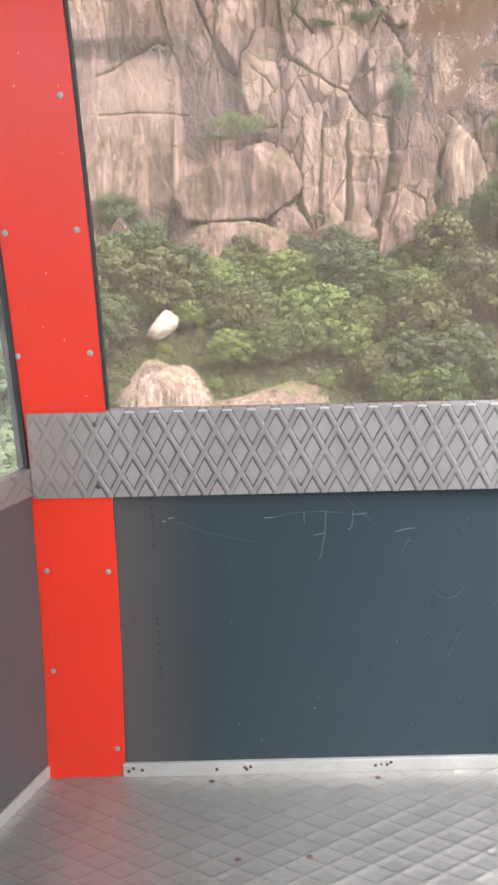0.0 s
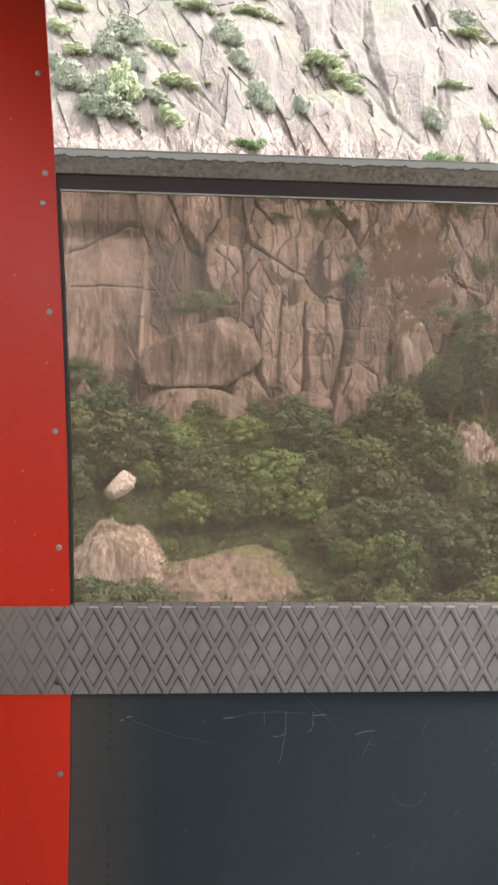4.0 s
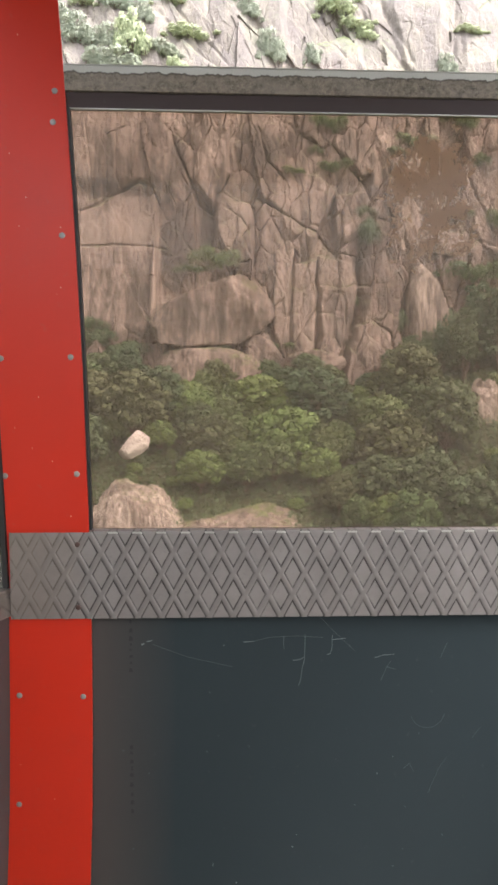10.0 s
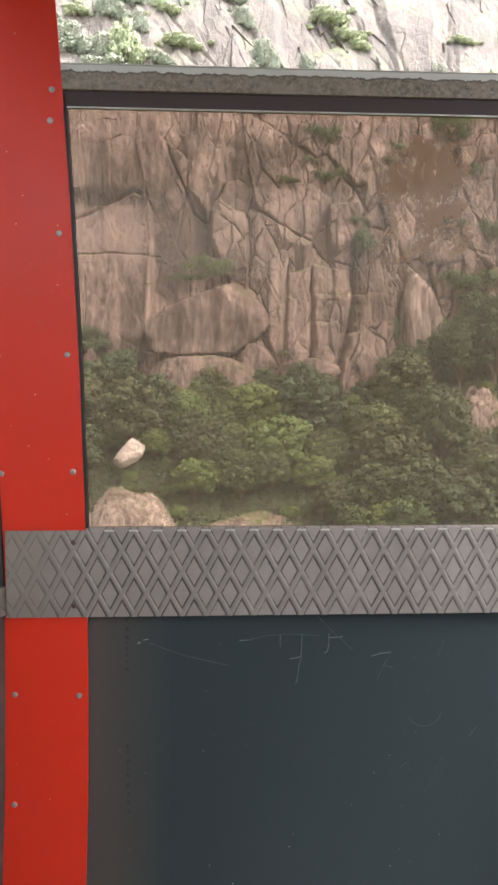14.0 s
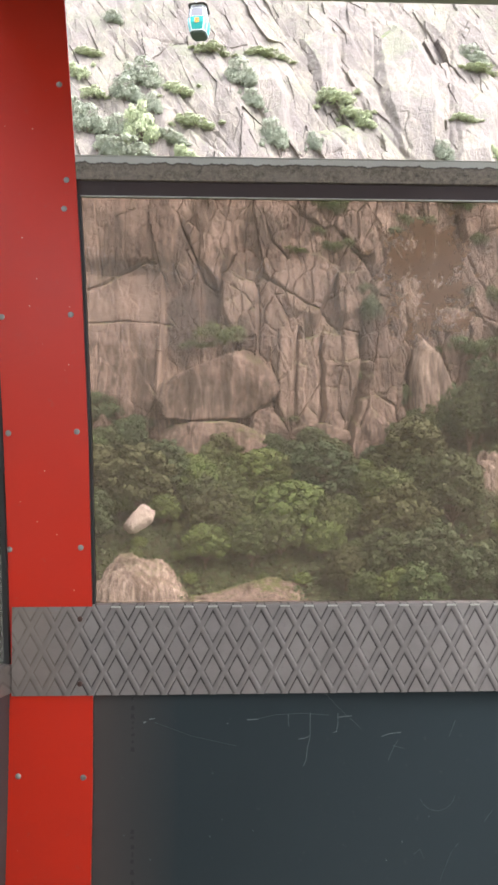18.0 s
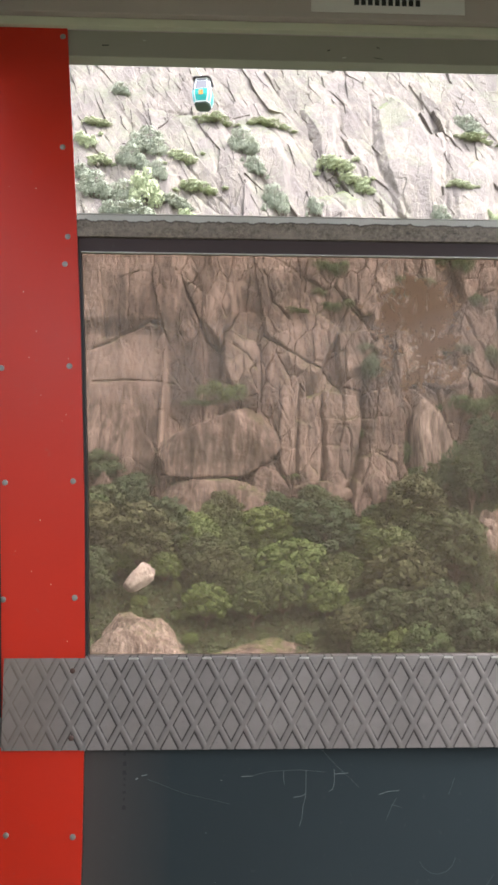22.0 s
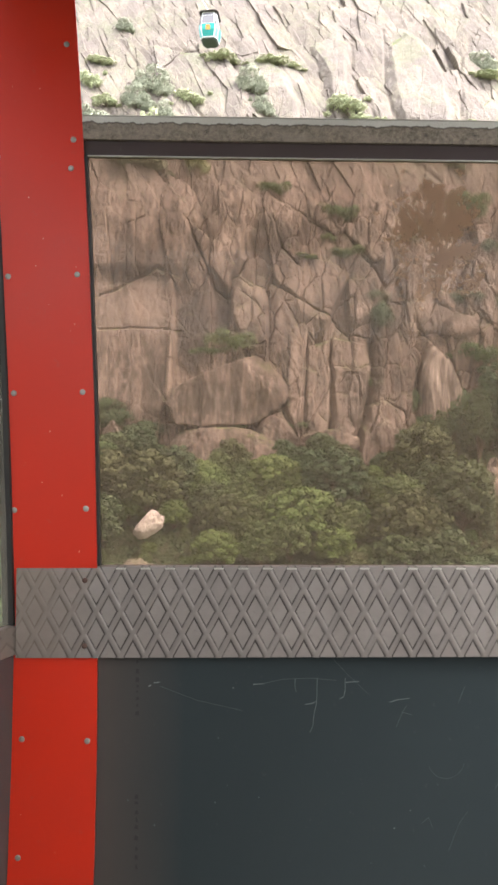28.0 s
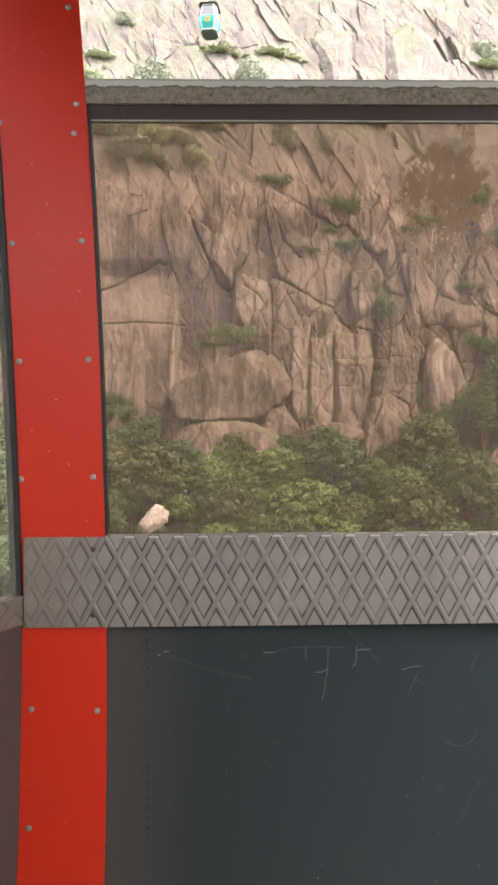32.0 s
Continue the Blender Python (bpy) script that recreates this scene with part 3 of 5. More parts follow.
def tread_lines(m, axis, u0, v0, pitch_u, pitch_v, rib, amount, tint):
    """Darker lines along both edges of the ribs, rib tops slightly darker."""
    n = Nodes(m)
    xyz = n.node("ShaderNodeSeparateXYZ")
    n.link(n.coords(), xyz.inputs[0])
    u = n.math("DIVIDE", n.math("SUBTRACT", xyz.outputs[0], u0), pitch_u)
    v = n.math("DIVIDE", n.math("SUBTRACT", xyz.outputs[axis], v0), pitch_v)
    da = n.math("PINGPONG", n.math("ADD", u, v), 0.5)
    db = n.math("PINGPONG", n.math("SUBTRACT", u, v), 0.5)
    d = n.math("MULTIPLY", n.math("MINIMUM", da, db), 1 / math.hypot(1 / pitch_u, 1 / pitch_v))
    off = n.math("ABSOLUTE", n.math("SUBTRACT", d, rib))
    line = n.remap(off, 0.0020, 0.0004, 0, 1)
    line = n.math("MULTIPLY", line, n.noise(n.coords(), 30, 5, 0.7, 0.3, 0.62, (0.25 * amount, amount)))
    old = n.b.inputs["Base Color"].links[0].from_socket
    band = n.remap(d, rib, rib * 0.75, 0, 0.2 * amount)
    n.color(n.mix(line, n.mix(band, old, tuple(2.2 * t for t in tint)), tint))


ALU = aluminium("tread_aluminium", (0.305, 0.276, 0.264), 0.52)
ALU_FLOOR = aluminium("floor_aluminium", (0.32, 0.30, 0.275), 0.36)
ALU_EDGE = aluminium("trim_aluminium", (0.50, 0.48, 0.44), 0.45)
ZINC = aluminium("rivet_zinc", (0.33, 0.315, 0.30), 0.5)
RUST = material("rusty_screw", (0.10, 0.06, 0.05), 0.6, 0.6)

tread_lines(ALU, 2, 0.0408, 0.7040, 0.0447, 0.0820, 0.0059, 1.15, (0.06, 0.053, 0.05))
# the hand-worn end of the rail is browner
a_n = Nodes(ALU)
a_x = a_n.node("ShaderNodeSeparateXYZ")
a_n.link(a_n.coords(), a_x.inputs[0])
a_w = a_n.math("ADD", a_x.outputs[0], a_n.noise(a_n.coords(), 14, 5, 0.6, 0.2, 0.8, (-0.04, 0.04)))
a_n.color(a_n.mix(a_n.remap(a_w, 0.02, -0.07, 0, 0.6), a_n.b.inputs["Base Color"].links[0].from_socket, (0.25, 0.205, 0.175)))
tread_lines(ALU_FLOOR, 1, 0, 0, 0.080, 0.0437, 0.0044, 0.4, (0.17, 0.145, 0.12))

# worn sealant and grime on the slide rail
GRIME = material("grimy_rail", (0.32, 0.31, 0.29), 0.75)
g_n = Nodes(GRIME)
g_co = g_n.coords((1, 1, 1.0))
g_z = g_n.node("ShaderNodeSeparateXYZ")
g_n.link(g_co, g_z.inputs[0])
edge = g_n.math("ADD", g_z.outputs[2], g_n.noise(g_n.coords((1, 1, 0.2)), 55, 6, 0.7, 0.2, 0.8, (-0.006, 0.006)))
low = g_n.remap(edge, 1.5695, 1.5675)
dirt = g_n.mix(g_n.noise(g_co, 120, 6, 0.75, 0.35, 0.65), (0.10, 0.08, 0.066), (0.32, 0.265, 0.21))
dirt = g_n.mix(g_n.noise(g_n.coords((0.35, 1, 1)), 26, 6, 0.7, 0.42, 0.62, (0, 0.8)), dirt, (0.27, 0.225, 0.19))
dirt = g_n.mix(g_n.noise(g_co, 48, 7, 0.75, 0.58, 0.66, (0, 0.8)), dirt, (0.06, 0.048, 0.042))
rim = g_n.math("MULTIPLY", g_n.remap(edge, 1.5652, 1.5672), g_n.remap(edge, 1.5700, 1.5685))
g_n.color(g_n.mix(g_n.math("MULTIPLY", rim, 0.75), g_n.mix(low, (0.56, 0.54, 0.51), dirt), (0.07, 0.055, 0.047)))
g_n.bump(g_n.noise(g_co, 260, 6, 0.7, 0, 1), 0.7, 0.002)

# tinted plastic glazing, dusty, with a scraped film stain near its upper edge
PANE = bpy.data.materials.new("tinted_pane")
PANE.use_nodes = True
p_t = PANE.node_tree
p_n = Nodes(PANE)
clear = p_n.node("ShaderNodeBsdfTransparent")
clear.inputs[0].default_value = (0.64, 0.57, 0.52, 1)
gloss = p_n.node("ShaderNodeBsdfGlossy")
gloss.inputs["Roughness"].default_value = 0.03
dust = p_n.node("ShaderNodeBsdfTranslucent")
dust.inputs[0].default_value = (0.40, 0.33, 0.27, 1)
film = p_n.node("ShaderNodeBsdfDiffuse")
film.inputs[0].default_value = (0.40, 0.30, 0.23, 1)
thru = p_n.node("ShaderNodeBsdfTranslucent")
thru.inputs[0].default_value = (0.36, 0.25, 0.175, 1)
p_co = p_n.coords()
xyz = p_n.node("ShaderNodeSeparateXYZ")
p_n.link(p_co, xyz.inputs[0])
fx = p_n.math("DIVIDE", p_n.math("SUBTRACT", xyz.outputs[0], 0.645), 0.088)
fz = p_n.math("DIVIDE", p_n.math("SUBTRACT", xyz.outputs[2], 1.365), 0.115)
rad = p_n.math("ADD", p_n.math("MULTIPLY", fx, fx), p_n.math("MULTIPLY", fz, fz))
rad = p_n.math("ADD", rad, p_n.noise(p_co, 24, 8, 0.74, 0.0, 1.0, (-3.4, 3.4)))
stain = p_n.remap(rad, 0.95, 0.86, 0, 1)
flake = p_n.noise(p_n.coords((1, 1, 0.45)), 62, 6, 0.72, 0.545, 0.575, (1, 0.05))
tear = p_n.noise(p_co, 17, 6, 0.7, 0.43, 0.47, (0.15, 1))
stain = p_n.math("MULTIPLY", p_n.math("MULTIPLY", p_n.math("MULTIPLY", stain, flake), tear), 0.85)
m1 = p_n.node("ShaderNodeMixShader")
p_n.link(p_n.noise(p_co, 6, 6, 0.6, 0.25, 0.75, (0.12, 0.19)), m1.inputs[0])
p_n.link(clear.outputs[0], m1.inputs[1])
p_n.link(dust.outputs[0], m1.inputs[2])
m2 = p_n.node("ShaderNodeMixShader")
m2.inputs[0].default_value = 0.8
p_n.link(film.outputs[0], m2.inputs[1])
p_n.link(thru.outputs[0], m2.inputs[2])
m3 = p_n.node("ShaderNodeMixShader")
p_n.link(stain, m3.inputs[0])
p_n.link(m1.outputs[0], m3.inputs[1])
p_n.link(m2.outputs[0], m3.inputs[2])
m4 = p_n.node("ShaderNodeMixShader")
m4.inputs[0].default_value = 0.006
p_n.link(m3.outputs[0], m4.inputs[1])
p_n.link(gloss.outputs[0], m4.inputs[2])
p_n.link(m4.outputs[0], p_n.out.inputs[0])

# ---- cabin: one octagonal shell; the window wall stands at y = 0 ----
FLOOR_Z, SILL_Z, RAIL_LO, RAIL_HI = -0.03, 0.66, 0.579, 0.742
HEAD_Z, ROOF_Z = 1.903, 2.06
LEFT_EDGE = ([-0.03, 0.2, 0.4, 0.58, 0.75, 1.05, 1.345, 1.6, 1.9, 2.06], [-0.150, -0.139, -0.134, -0.132, -0.137, -0.149, -0.166, -0.182, -0.203, -0.215])
RIGHT_EDGE = ([-0.03, 0.2, 0.4, 0.58, 0.75, 1.05, 1.345, 1.6, 1.9, 2.06], [0.009, 0.017, 0.020, 0.020, 0.018, 0.010, -0.003, -0.018, -0.039, -0.050])


def post_mesh(mirror):
    """A strip of red sheet, 4 mm thick, bowed along its edges."""
    zs = np.linspace(FLOOR_Z, 1.957, 60)
    a, b = np.interp(zs, *LEFT_EDGE), np.interp(zs, *RIGHT_EDGE)
    if mirror:
        a, b = 0.98 - b, 0.98 - a
    v = [(x, y, z) for z, l, r in zip(zs, a, b) for x, y in ((l, -0.006), (r, -0.006), (r, -0.001), (l, -0.001))]
    f = [(4 * i + k, 4 * i + (k + 1) % 4, 4 * i + 4 + (k + 1) % 4, 4 * i + 4 + k) for i in range(59) for k in range(4)]
    return v, f + [(3, 2, 1, 0), (236, 237, 238, 239)]


def rivet(x, z, y=-0.006, r=0.0057):
    bm = bmesh.new()
    bmesh.ops.create_uvsphere(bm, u_segments=14, v_segments=8, radius=r, matrix=pose(x, y, z) @ Matrix.Diagonal((1, 0.28, 1, 1)))
    return bm


posts = []
for mirror in (False, True):
    v, f = post_mesh(mirror)
    post = mesh_object("corner_post", v, f, RED)
    tagged(post, "bright red lacquered metal corner post with zinc rivets", "post", group="red corner posts")
    posts.append(post)
RIVETS = [(-0.051, 1.940), (-0.046, 1.714), (-0.032, 1.535), (-0.036, 1.481), (-0.023, 1.283), (-0.011, 1.065), (-0.003, 0.850),
          (0.003, 0.426), (-0.004, 0.036), (-0.172, 1.50), (-0.150, 1.278), (-0.137, 1.062), (-0.134, 0.847), (-0.116, 0.430), (-0.121, 0.216)]
for x, z in RIVETS:
    part("rivet", rivet(x, z), ZINC, posts[0], "dull zinc rivet head", True)
    part("rivet", rivet(0.98 - x, z), ZINC, posts[1], "dull zinc rivet head", True)

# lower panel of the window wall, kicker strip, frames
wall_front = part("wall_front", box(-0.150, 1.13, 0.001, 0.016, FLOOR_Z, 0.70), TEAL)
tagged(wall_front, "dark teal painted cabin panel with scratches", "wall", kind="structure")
kicker = part("baseboard_front", box(0.006, 0.974, -0.010, 0.0, FLOOR_Z, 0.0, 0.002), ALU_EDGE)
tagged(kicker, "dull aluminium kick strip along the floor", "trim", kind="structure")


def tread(u, v, pitch_u, pitch_v, rib, high):
    """Height of a diamond tread: two families of crossing ribs."""
    a = u / pitch_u + v / pitch_v
    b = u / pitch_u - v / pitch_v
    da, db = np.abs(a - np.round(a)), np.abs(b - np.round(b))
    k = 1 / math.hypot(1 / pitch_u, 1 / pitch_v)
    d = np.minimum(da, db) * k
    return high * (1 - smooth_step(rib * 0.42, rib, d))


def plate(name, u0, u1, v0, v1, step, put, mat, height, inside=None):
    us, vs = np.arange(u0, u1 + step / 2, step), np.arange(v0, v1 + step / 2, step)
    U, V = np.meshgrid(us, vs)
    f = grid_faces(len(us), len(vs))
    if inside is not None:
        mid = np.stack([U, V], -1).reshape(-1, 2)[f].mean(1)
        f = f[inside(mid[:, 0], mid[:, 1])]
    return mesh_object(name, put(U, V, height(U, V)).reshape(-1, 3), f, mat, smooth=True)


def on_floor(x, y):
    """Within the eight walls."""
    half = np.interp(y, [-2.08, -1.40, -0.74, 0.0], [0.64, 0.96, 0.96, 0.65])
    return np.abs(x - 0.49) < half


def shell_slab(z0, z1, y_lo=-2.08, y_hi=0.0, grow=0.0):
    """A flat slab with the cabin's eight-sided outline."""
    ys = [y for y in (-2.08, -1.40, -0.74, 0.0) if y_lo <= y <= y_hi]
    ys = sorted({y_lo, y_hi, *ys})
    half = [float(np.interp(y, [-2.08, -1.40, -0.74, 0.0], [0.64, 0.96, 0.96, 0.65])) + grow for y in ys]
    ring = [(0.49 - h, y) for h, y in zip(half, ys)] + [(0.49 + h, y) for h, y in zip(half[::-1], ys[::-1])]
    bm = bmesh.new()
    lo, hi = [bm.verts.new((x, y, z0)) for x, y in ring], [bm.verts.new((x, y, z1)) for x, y in ring]
    n = len(ring)
    for i in range(n):
        bm.faces.new((lo[i], lo[(i + 1) % n], hi[(i + 1) % n], hi[i]))
    bm.faces.new(lo[::-1])
    bm.faces.new(hi)
    bmesh.ops.recalc_face_normals(bm, faces=bm.faces)
    return bm


RAIL_U, RAIL_V = 0.0408, 0.7040


def rail_height(u, v):
    h = tread(u - RAIL_U, v - RAIL_V, 0.0447, 0.0820, 0.0061, 0.0016)
    worn = 0.3 + 0.7 * smooth_step(-0.075, 0.01, u)
    return h * worn


rail = plate("tread_plate_rail", -0.127, 1.107, RAIL_LO, RAIL_HI, 0.0017, lambda u, v, h: np.stack([u, -0.013 - h, v], -1), ALU, rail_height)
tagged(rail, "grey aluminium tread plate rail with raised diamonds", "rail")
part("backing", box(-0.126, 1.106, -0.0125, -0.0065, RAIL_LO + 0.001, RAIL_HI - 0.001, 0.001), ALU, rail)
for z in (0.720, 0.601):
    part("screw", rivet(-0.002, z, -0.015, 0.005), RUST, rail, "dark rusty screw", True)
part("lip", box(0.02, 0.96, -0.0125, 0.012, RAIL_HI - 0.001, RAIL_HI + 0.003, 0.001), ALU, rail, "bright folded top edge")
for k in range(21):
    x = RAIL_U + (k + 0.5) * 0.0447
    part("worn_edge", box(x - 0.009, x + 0.009, -0.0150, -0.0126, RAIL_HI - 0.0025, RAIL_HI + 0.001, 0.0008), ALU_EDGE, rail, "bright worn rib end")

floor_h = lambda u, v: tread(u, v, 0.080, 0.0437, 0.0046, 0.0018)
floor = plate("floor", -0.60, 1.58, -0.7, 0.0, 0.0042, lambda u, v, h: np.stack([u, v, FLOOR_Z + h], -1), ALU_FLOOR, floor_h, on_floor)
tagged(floor, "worn aluminium diamond tread plate floor", "floor", kind="structure")
part("floor_rear", shell_slab(FLOOR_Z - 0.003, FLOOR_Z + 0.001, -2.08, -0.701), ALU_FLOOR, floor)
part("floor_base", shell_slab(FLOOR_Z - 0.06, FLOOR_Z - 0.004, grow=0.015), STEEL_DARK, floor)

# slide rail between the fixed pane and the open strip
slide = part("window_slide_rail", box(-0.0165, 0.9965, -0.005, 0.02, 1.537, 1.580, 0.0015), GRIME)
tagged(slide, "grimy grey window slide rail with old sealant", "window rail")
part("channel", box(-0.08, 1.06, 0.002, 0.016, 1.509, 1.5365), CHANNEL, slide, "dark glazing channel")
part("lower_edge", box(-0.01, 0.99, 0.0, 0.0055, 1.5065, 1.5088), ALU_EDGE, slide, "thin bright pane edge")
part("top_edge", box(-0.016, 0.996, -0.004, 0.019, 1.5805, 1.5835, 0.001), ALU_EDGE, slide, "bright worn top edge")
for x in (0.082, 0.245, 0.261, 0.538, 0.60, 0.73):
    part("screw", rivet(x, 1.544, -0.004, 0.0035), RUST, slide, "", True)

pane = part("window_1", box(-0.08, 1.06, 0.006, 0.010, 0.70, 1.512), PANE)
pane.visible_shadow = False
tagged(pane, "brown-tinted dusty window pane with a scraped film stain", "window", kind="structure")


def gasket(edge_table, shift, w):
    zs = np.linspace(0.74, 1.51, 24)
    x = np.interp(zs, *edge_table) + shift
    v = [(a + o, y, z) for a, z in zip(x, zs) for o, y in ((0, -0.004), (w, -0.004), (w, 0.012), (0, 0.012))]
    f = [(4 * i + k, 4 * i + (k + 1) % 4, 4 * i + 4 + (k + 1) % 4, 4 * i + 4 + k) for i in range(23) for k in range(4)]
    return v, f


v, f = gasket(RIGHT_EDGE, 0.0005, 0.005)
tagged(mesh_object("window_seal", v, f, RUBBER), "thin black rubber window seal", "seal")

# header above the open strip
header = part("window_header", box(-0.22, 1.2, -0.002, 0.03, HEAD_Z, 1.957, 0.002), HEADER)
tagged(header, "brown-grey grimy metal window header", "header", kind="structure")
part("ledge", box(-0.20, 1.18, -0.016, -0.0025, 1.9575, 1.975, 0.002), LEDGE, header, "pale weathered ledge strip")
part("upper_band", box(-0.22, 1.2, -0.03, 0.03, 1.9755, 2.06, 0.002), BAND, header)

# the four slanting side walls, two flank walls and the back wall
def side_wall(name, ax, ay, bx, by, bow=0):
    """A wall with a dark lower panel, sill, kick strip, seals and a dusty pane; bow: it leans out with the post's edge."""
    length, ang = math.hypot(bx - ax, by - ay), math.atan2(by - ay, bx - ax)
    m = Matrix.Translation((ax, ay, 0)) @ Matrix.Rotation(ang, 4, "Z")

    def bent(bm):
        bm.transform(m)
        if bow:
            for k in range(1, 16):
                z = FLOOR_Z + 0.14 * k
                bmesh.ops.bisect_plane(bm, geom=[*bm.verts, *bm.edges, *bm.faces], plane_co=(0, 0, z), plane_no=(0, 0, 1))
            for v in bm.verts:
                v.co.x += bow * (float(np.interp(v.co.z, *LEFT_EDGE)) + 0.150)
        return bm

    low = part(name, bent(box(0.0, length, -0.008, 0.008, FLOOR_Z, 0.585)), BROWN)
    tagged(low, "dark grey-brown painted cabin side panel", "wall", kind="structure")
    for nm, b, mt in (("sill", box(0.0, length, -0.014, 0.012, 0.583, 0.636, 0.003), ALU),
                      ("kick_strip", box(0.0, length, -0.012, -0.0085, FLOOR_Z, 0.0, 0.001), ALU_EDGE),
                      ("frame_start", box(0.0, 0.009, -0.012, 0.012, 0.637, HEAD_Z), RUBBER),
                      ("frame_end", box(length - 0.009, length, -0.012, 0.012, 0.637, HEAD_Z), RUBBER),
                      ("head", box(0.0, length, -0.012, 0.012, HEAD_Z + 0.001, ROOF_Z), STEEL_DARK)):
        part(nm, bent(b), mt, low)
    g = part("pane", bent(box(0.010, length - 0.010, -0.002, 0.002, 0.637, 1.50)), PANE_CLEAR, low)
    g.visible_shadow = False


PANE_CLEAR = bpy.data.materials.new("dusty_pane")
PANE_CLEAR.use_nodes = True
q = Nodes(PANE_CLEAR)
qc, qd, qm = q.node("ShaderNodeBsdfTransparent"), q.node("ShaderNodeBsdfDiffuse"), q.node("ShaderNodeMixShader")
qc.inputs[0].default_value = (0.76, 0.74, 0.70, 1)
qd.inputs[0].default_value = (0.5, 0.47, 0.4, 1)
q.link(q.noise(q.coords(), 9, 6, 0.7, 0.3, 0.7, (0.04, 0.14)), qm.inputs[0])
q.link(qc.outputs[0], qm.inputs[1])
q.link(qd.outputs[0], qm.inputs[2])
q.link(qm.outputs[0], q.out.inputs[0])

side_wall("wall_west_slant", -0.47, -0.74, -0.156, 0.002, 1)
side_wall("wall_west", -0.47, -1.40, -0.47, -0.74)
side_wall("wall_southwest", -0.15, -2.08, -0.47, -1.40)
side_wall("wall_south", 1.13, -2.08, -0.15, -2.08)
side_wall("wall_southeast", 1.45, -1.40, 1.13, -2.08)
side_wall("wall_east", 1.45, -0.74, 1.45, -1.40)
side_wall("wall_east_slant", 1.126, 0.004, 1.45, -0.74, -1)
roof = part("ceiling", shell_slab(ROOF_Z, ROOF_Z + 0.04, grow=0.10), CEILING)
tagged(roof, "grey metal cabin ceiling", "ceiling", kind="structure")


# ---- trees ----
def leaf_cloud(rng, clumps, count, size):
    """Small leaf sprays over domed clumps: centres and radii. The tops are full, the undersides open."""
    w = np.array([r[0] * r[1] for _, r in clumps])
    pick = rng.choice(len(clumps), count, p=w / w.sum())
    c = np.array([b[0] for b in clumps])[pick]
    r = np.array([(b[1][0], b[1][0], b[1][1]) for b in clumps])[pick]
    d = rng.normal(size=(count, 3))
    d[:, 2] += 0.55
    d /= np.linalg.norm(d, axis=1)[:, None]
    p = c + d * r * (0.74 + 0.38 * rng.random((count, 1)))
    n = d + 0.34 * rng.normal(size=(count, 3))
    n /= np.linalg.norm(n, axis=1)[:, None]
    t = np.cross(n, rng.normal(size=(count, 3)))
    t /= np.linalg.norm(t, axis=1)[:, None]
    b = np.cross(n, t)
    s = size * (0.6 + 0.8 * rng.random((count, 1)))
    v = np.stack([p - t * s, p + t * s * 0.6 - b * s * 0.75, p + t * s * 0.7 + b * s * 0.8], 1).reshape(-1, 3)
    return v, np.arange(3 * count).reshape(-1, 3)


def limb(bm, a, b, ra, rb):
    a, b = Vector(a), Vector(b)
    q = (b - a).to_track_quat("Z", "Y").to_matrix().to_4x4()
    bmesh.ops.create_cone(bm, segments=7, radius1=ra, radius2=rb, depth=(b - a).length, cap_ends=True,
                          matrix=Matrix.Translation((a + b) / 2) @ q)


def make_tree(seed, tall, wide, leaf_mat, leaves, label, slim=False):
    """A tapered trunk with limbs, and a crown of leaf sprays on uneven lumps."""
    rng = np.random.default_rng(seed)
    bm = bmesh.new()
    bole = tall * (0.12 if not slim else 0.08)
    limb(bm, (0, 0, -1.5), (0.1, 0, bole), 0.035 * tall, 0.024 * tall)
    limb(bm, (0.1, 0, bole), (0.0, 0.15, tall * 0.72), 0.024 * tall, 0.01 * tall)
    blobs = []
    n = 50 if not slim else 32
    mid, half = bole + 0.48 * (tall - bole), 0.5 * (tall - bole)
    for k in range(n):
        up = 1.0 - 1.62 * (k + 0.5) / n
        ang, girth = k * 2.39996 + 0.5 * rng.random(), math.sqrt(1 - up * up)
        out = rng.uniform(0.62, 1.0)
        if slim:
            girth = 0.30 + 0.55 * (1 - up) * 0.6
        c = np.array([0.46 * wide * girth * out * math.cos(ang), 0.46 * wide * girth * out * math.sin(ang), mid + half * up * rng.uniform(0.82, 1.0)])
        r = wide * rng.uniform(0.085, 0.15)
        blobs.append((c, (r, r * 0.72)))
        if k % 2 == 0:
            limb(bm, (0.05, 0, bole * (0.85 + 0.3 * rng.random())), tuple(c * (0.8, 0.8, 0.97)), 0.011 * tall, 0.004 * tall)
    blobs.append((np.array([0, 0, mid]), (wide * 0.3, half * 0.7)))
    tree = new("tree")
    part("trunk", bm, BARK, tree)
    v, f = leaf_cloud(rng, blobs, int(leaves * 1.55), wide * 0.034)
    mesh_object("crown", v, f, leaf_mat, tree)
    return tagged(tree, label, "tree", group="trees below the cliff")


def ground_z(x, y):
    return float(slope_height(np.array([x], float), np.array([y], float))[0])


KINDS = [make_tree(1, 10, 9.5, LEAF_DARK, 3300, "dark green broad-crowned tree on the slope"),
         make_tree(2, 12, 10, LEAF_DARK, 3300, "tall dark green leafy tree on the slope"),
         make_tree(3, 9, 9, LEAF_MID, 3100, "mid-green leafy tree with a lumpy crown"),
         make_tree(4, 11, 8.5, LEAF_MID, 3100, "mid-green tree with an uneven crown"),
         make_tree(5, 9, 10.5, LEAF_LIGHT, 3300, "bright yellow-green broad tree"),
         make_tree(6, 14, 7, LEAF_DARK, 2800, "slim tall dark tree near the cliff", True),
         make_tree(7, 11, 11, LEAF_OLIVE, 3500, "broad olive-brown leafy tree on the slope")]
first = [True] * len(KINDS)
rng = random.Random(11)
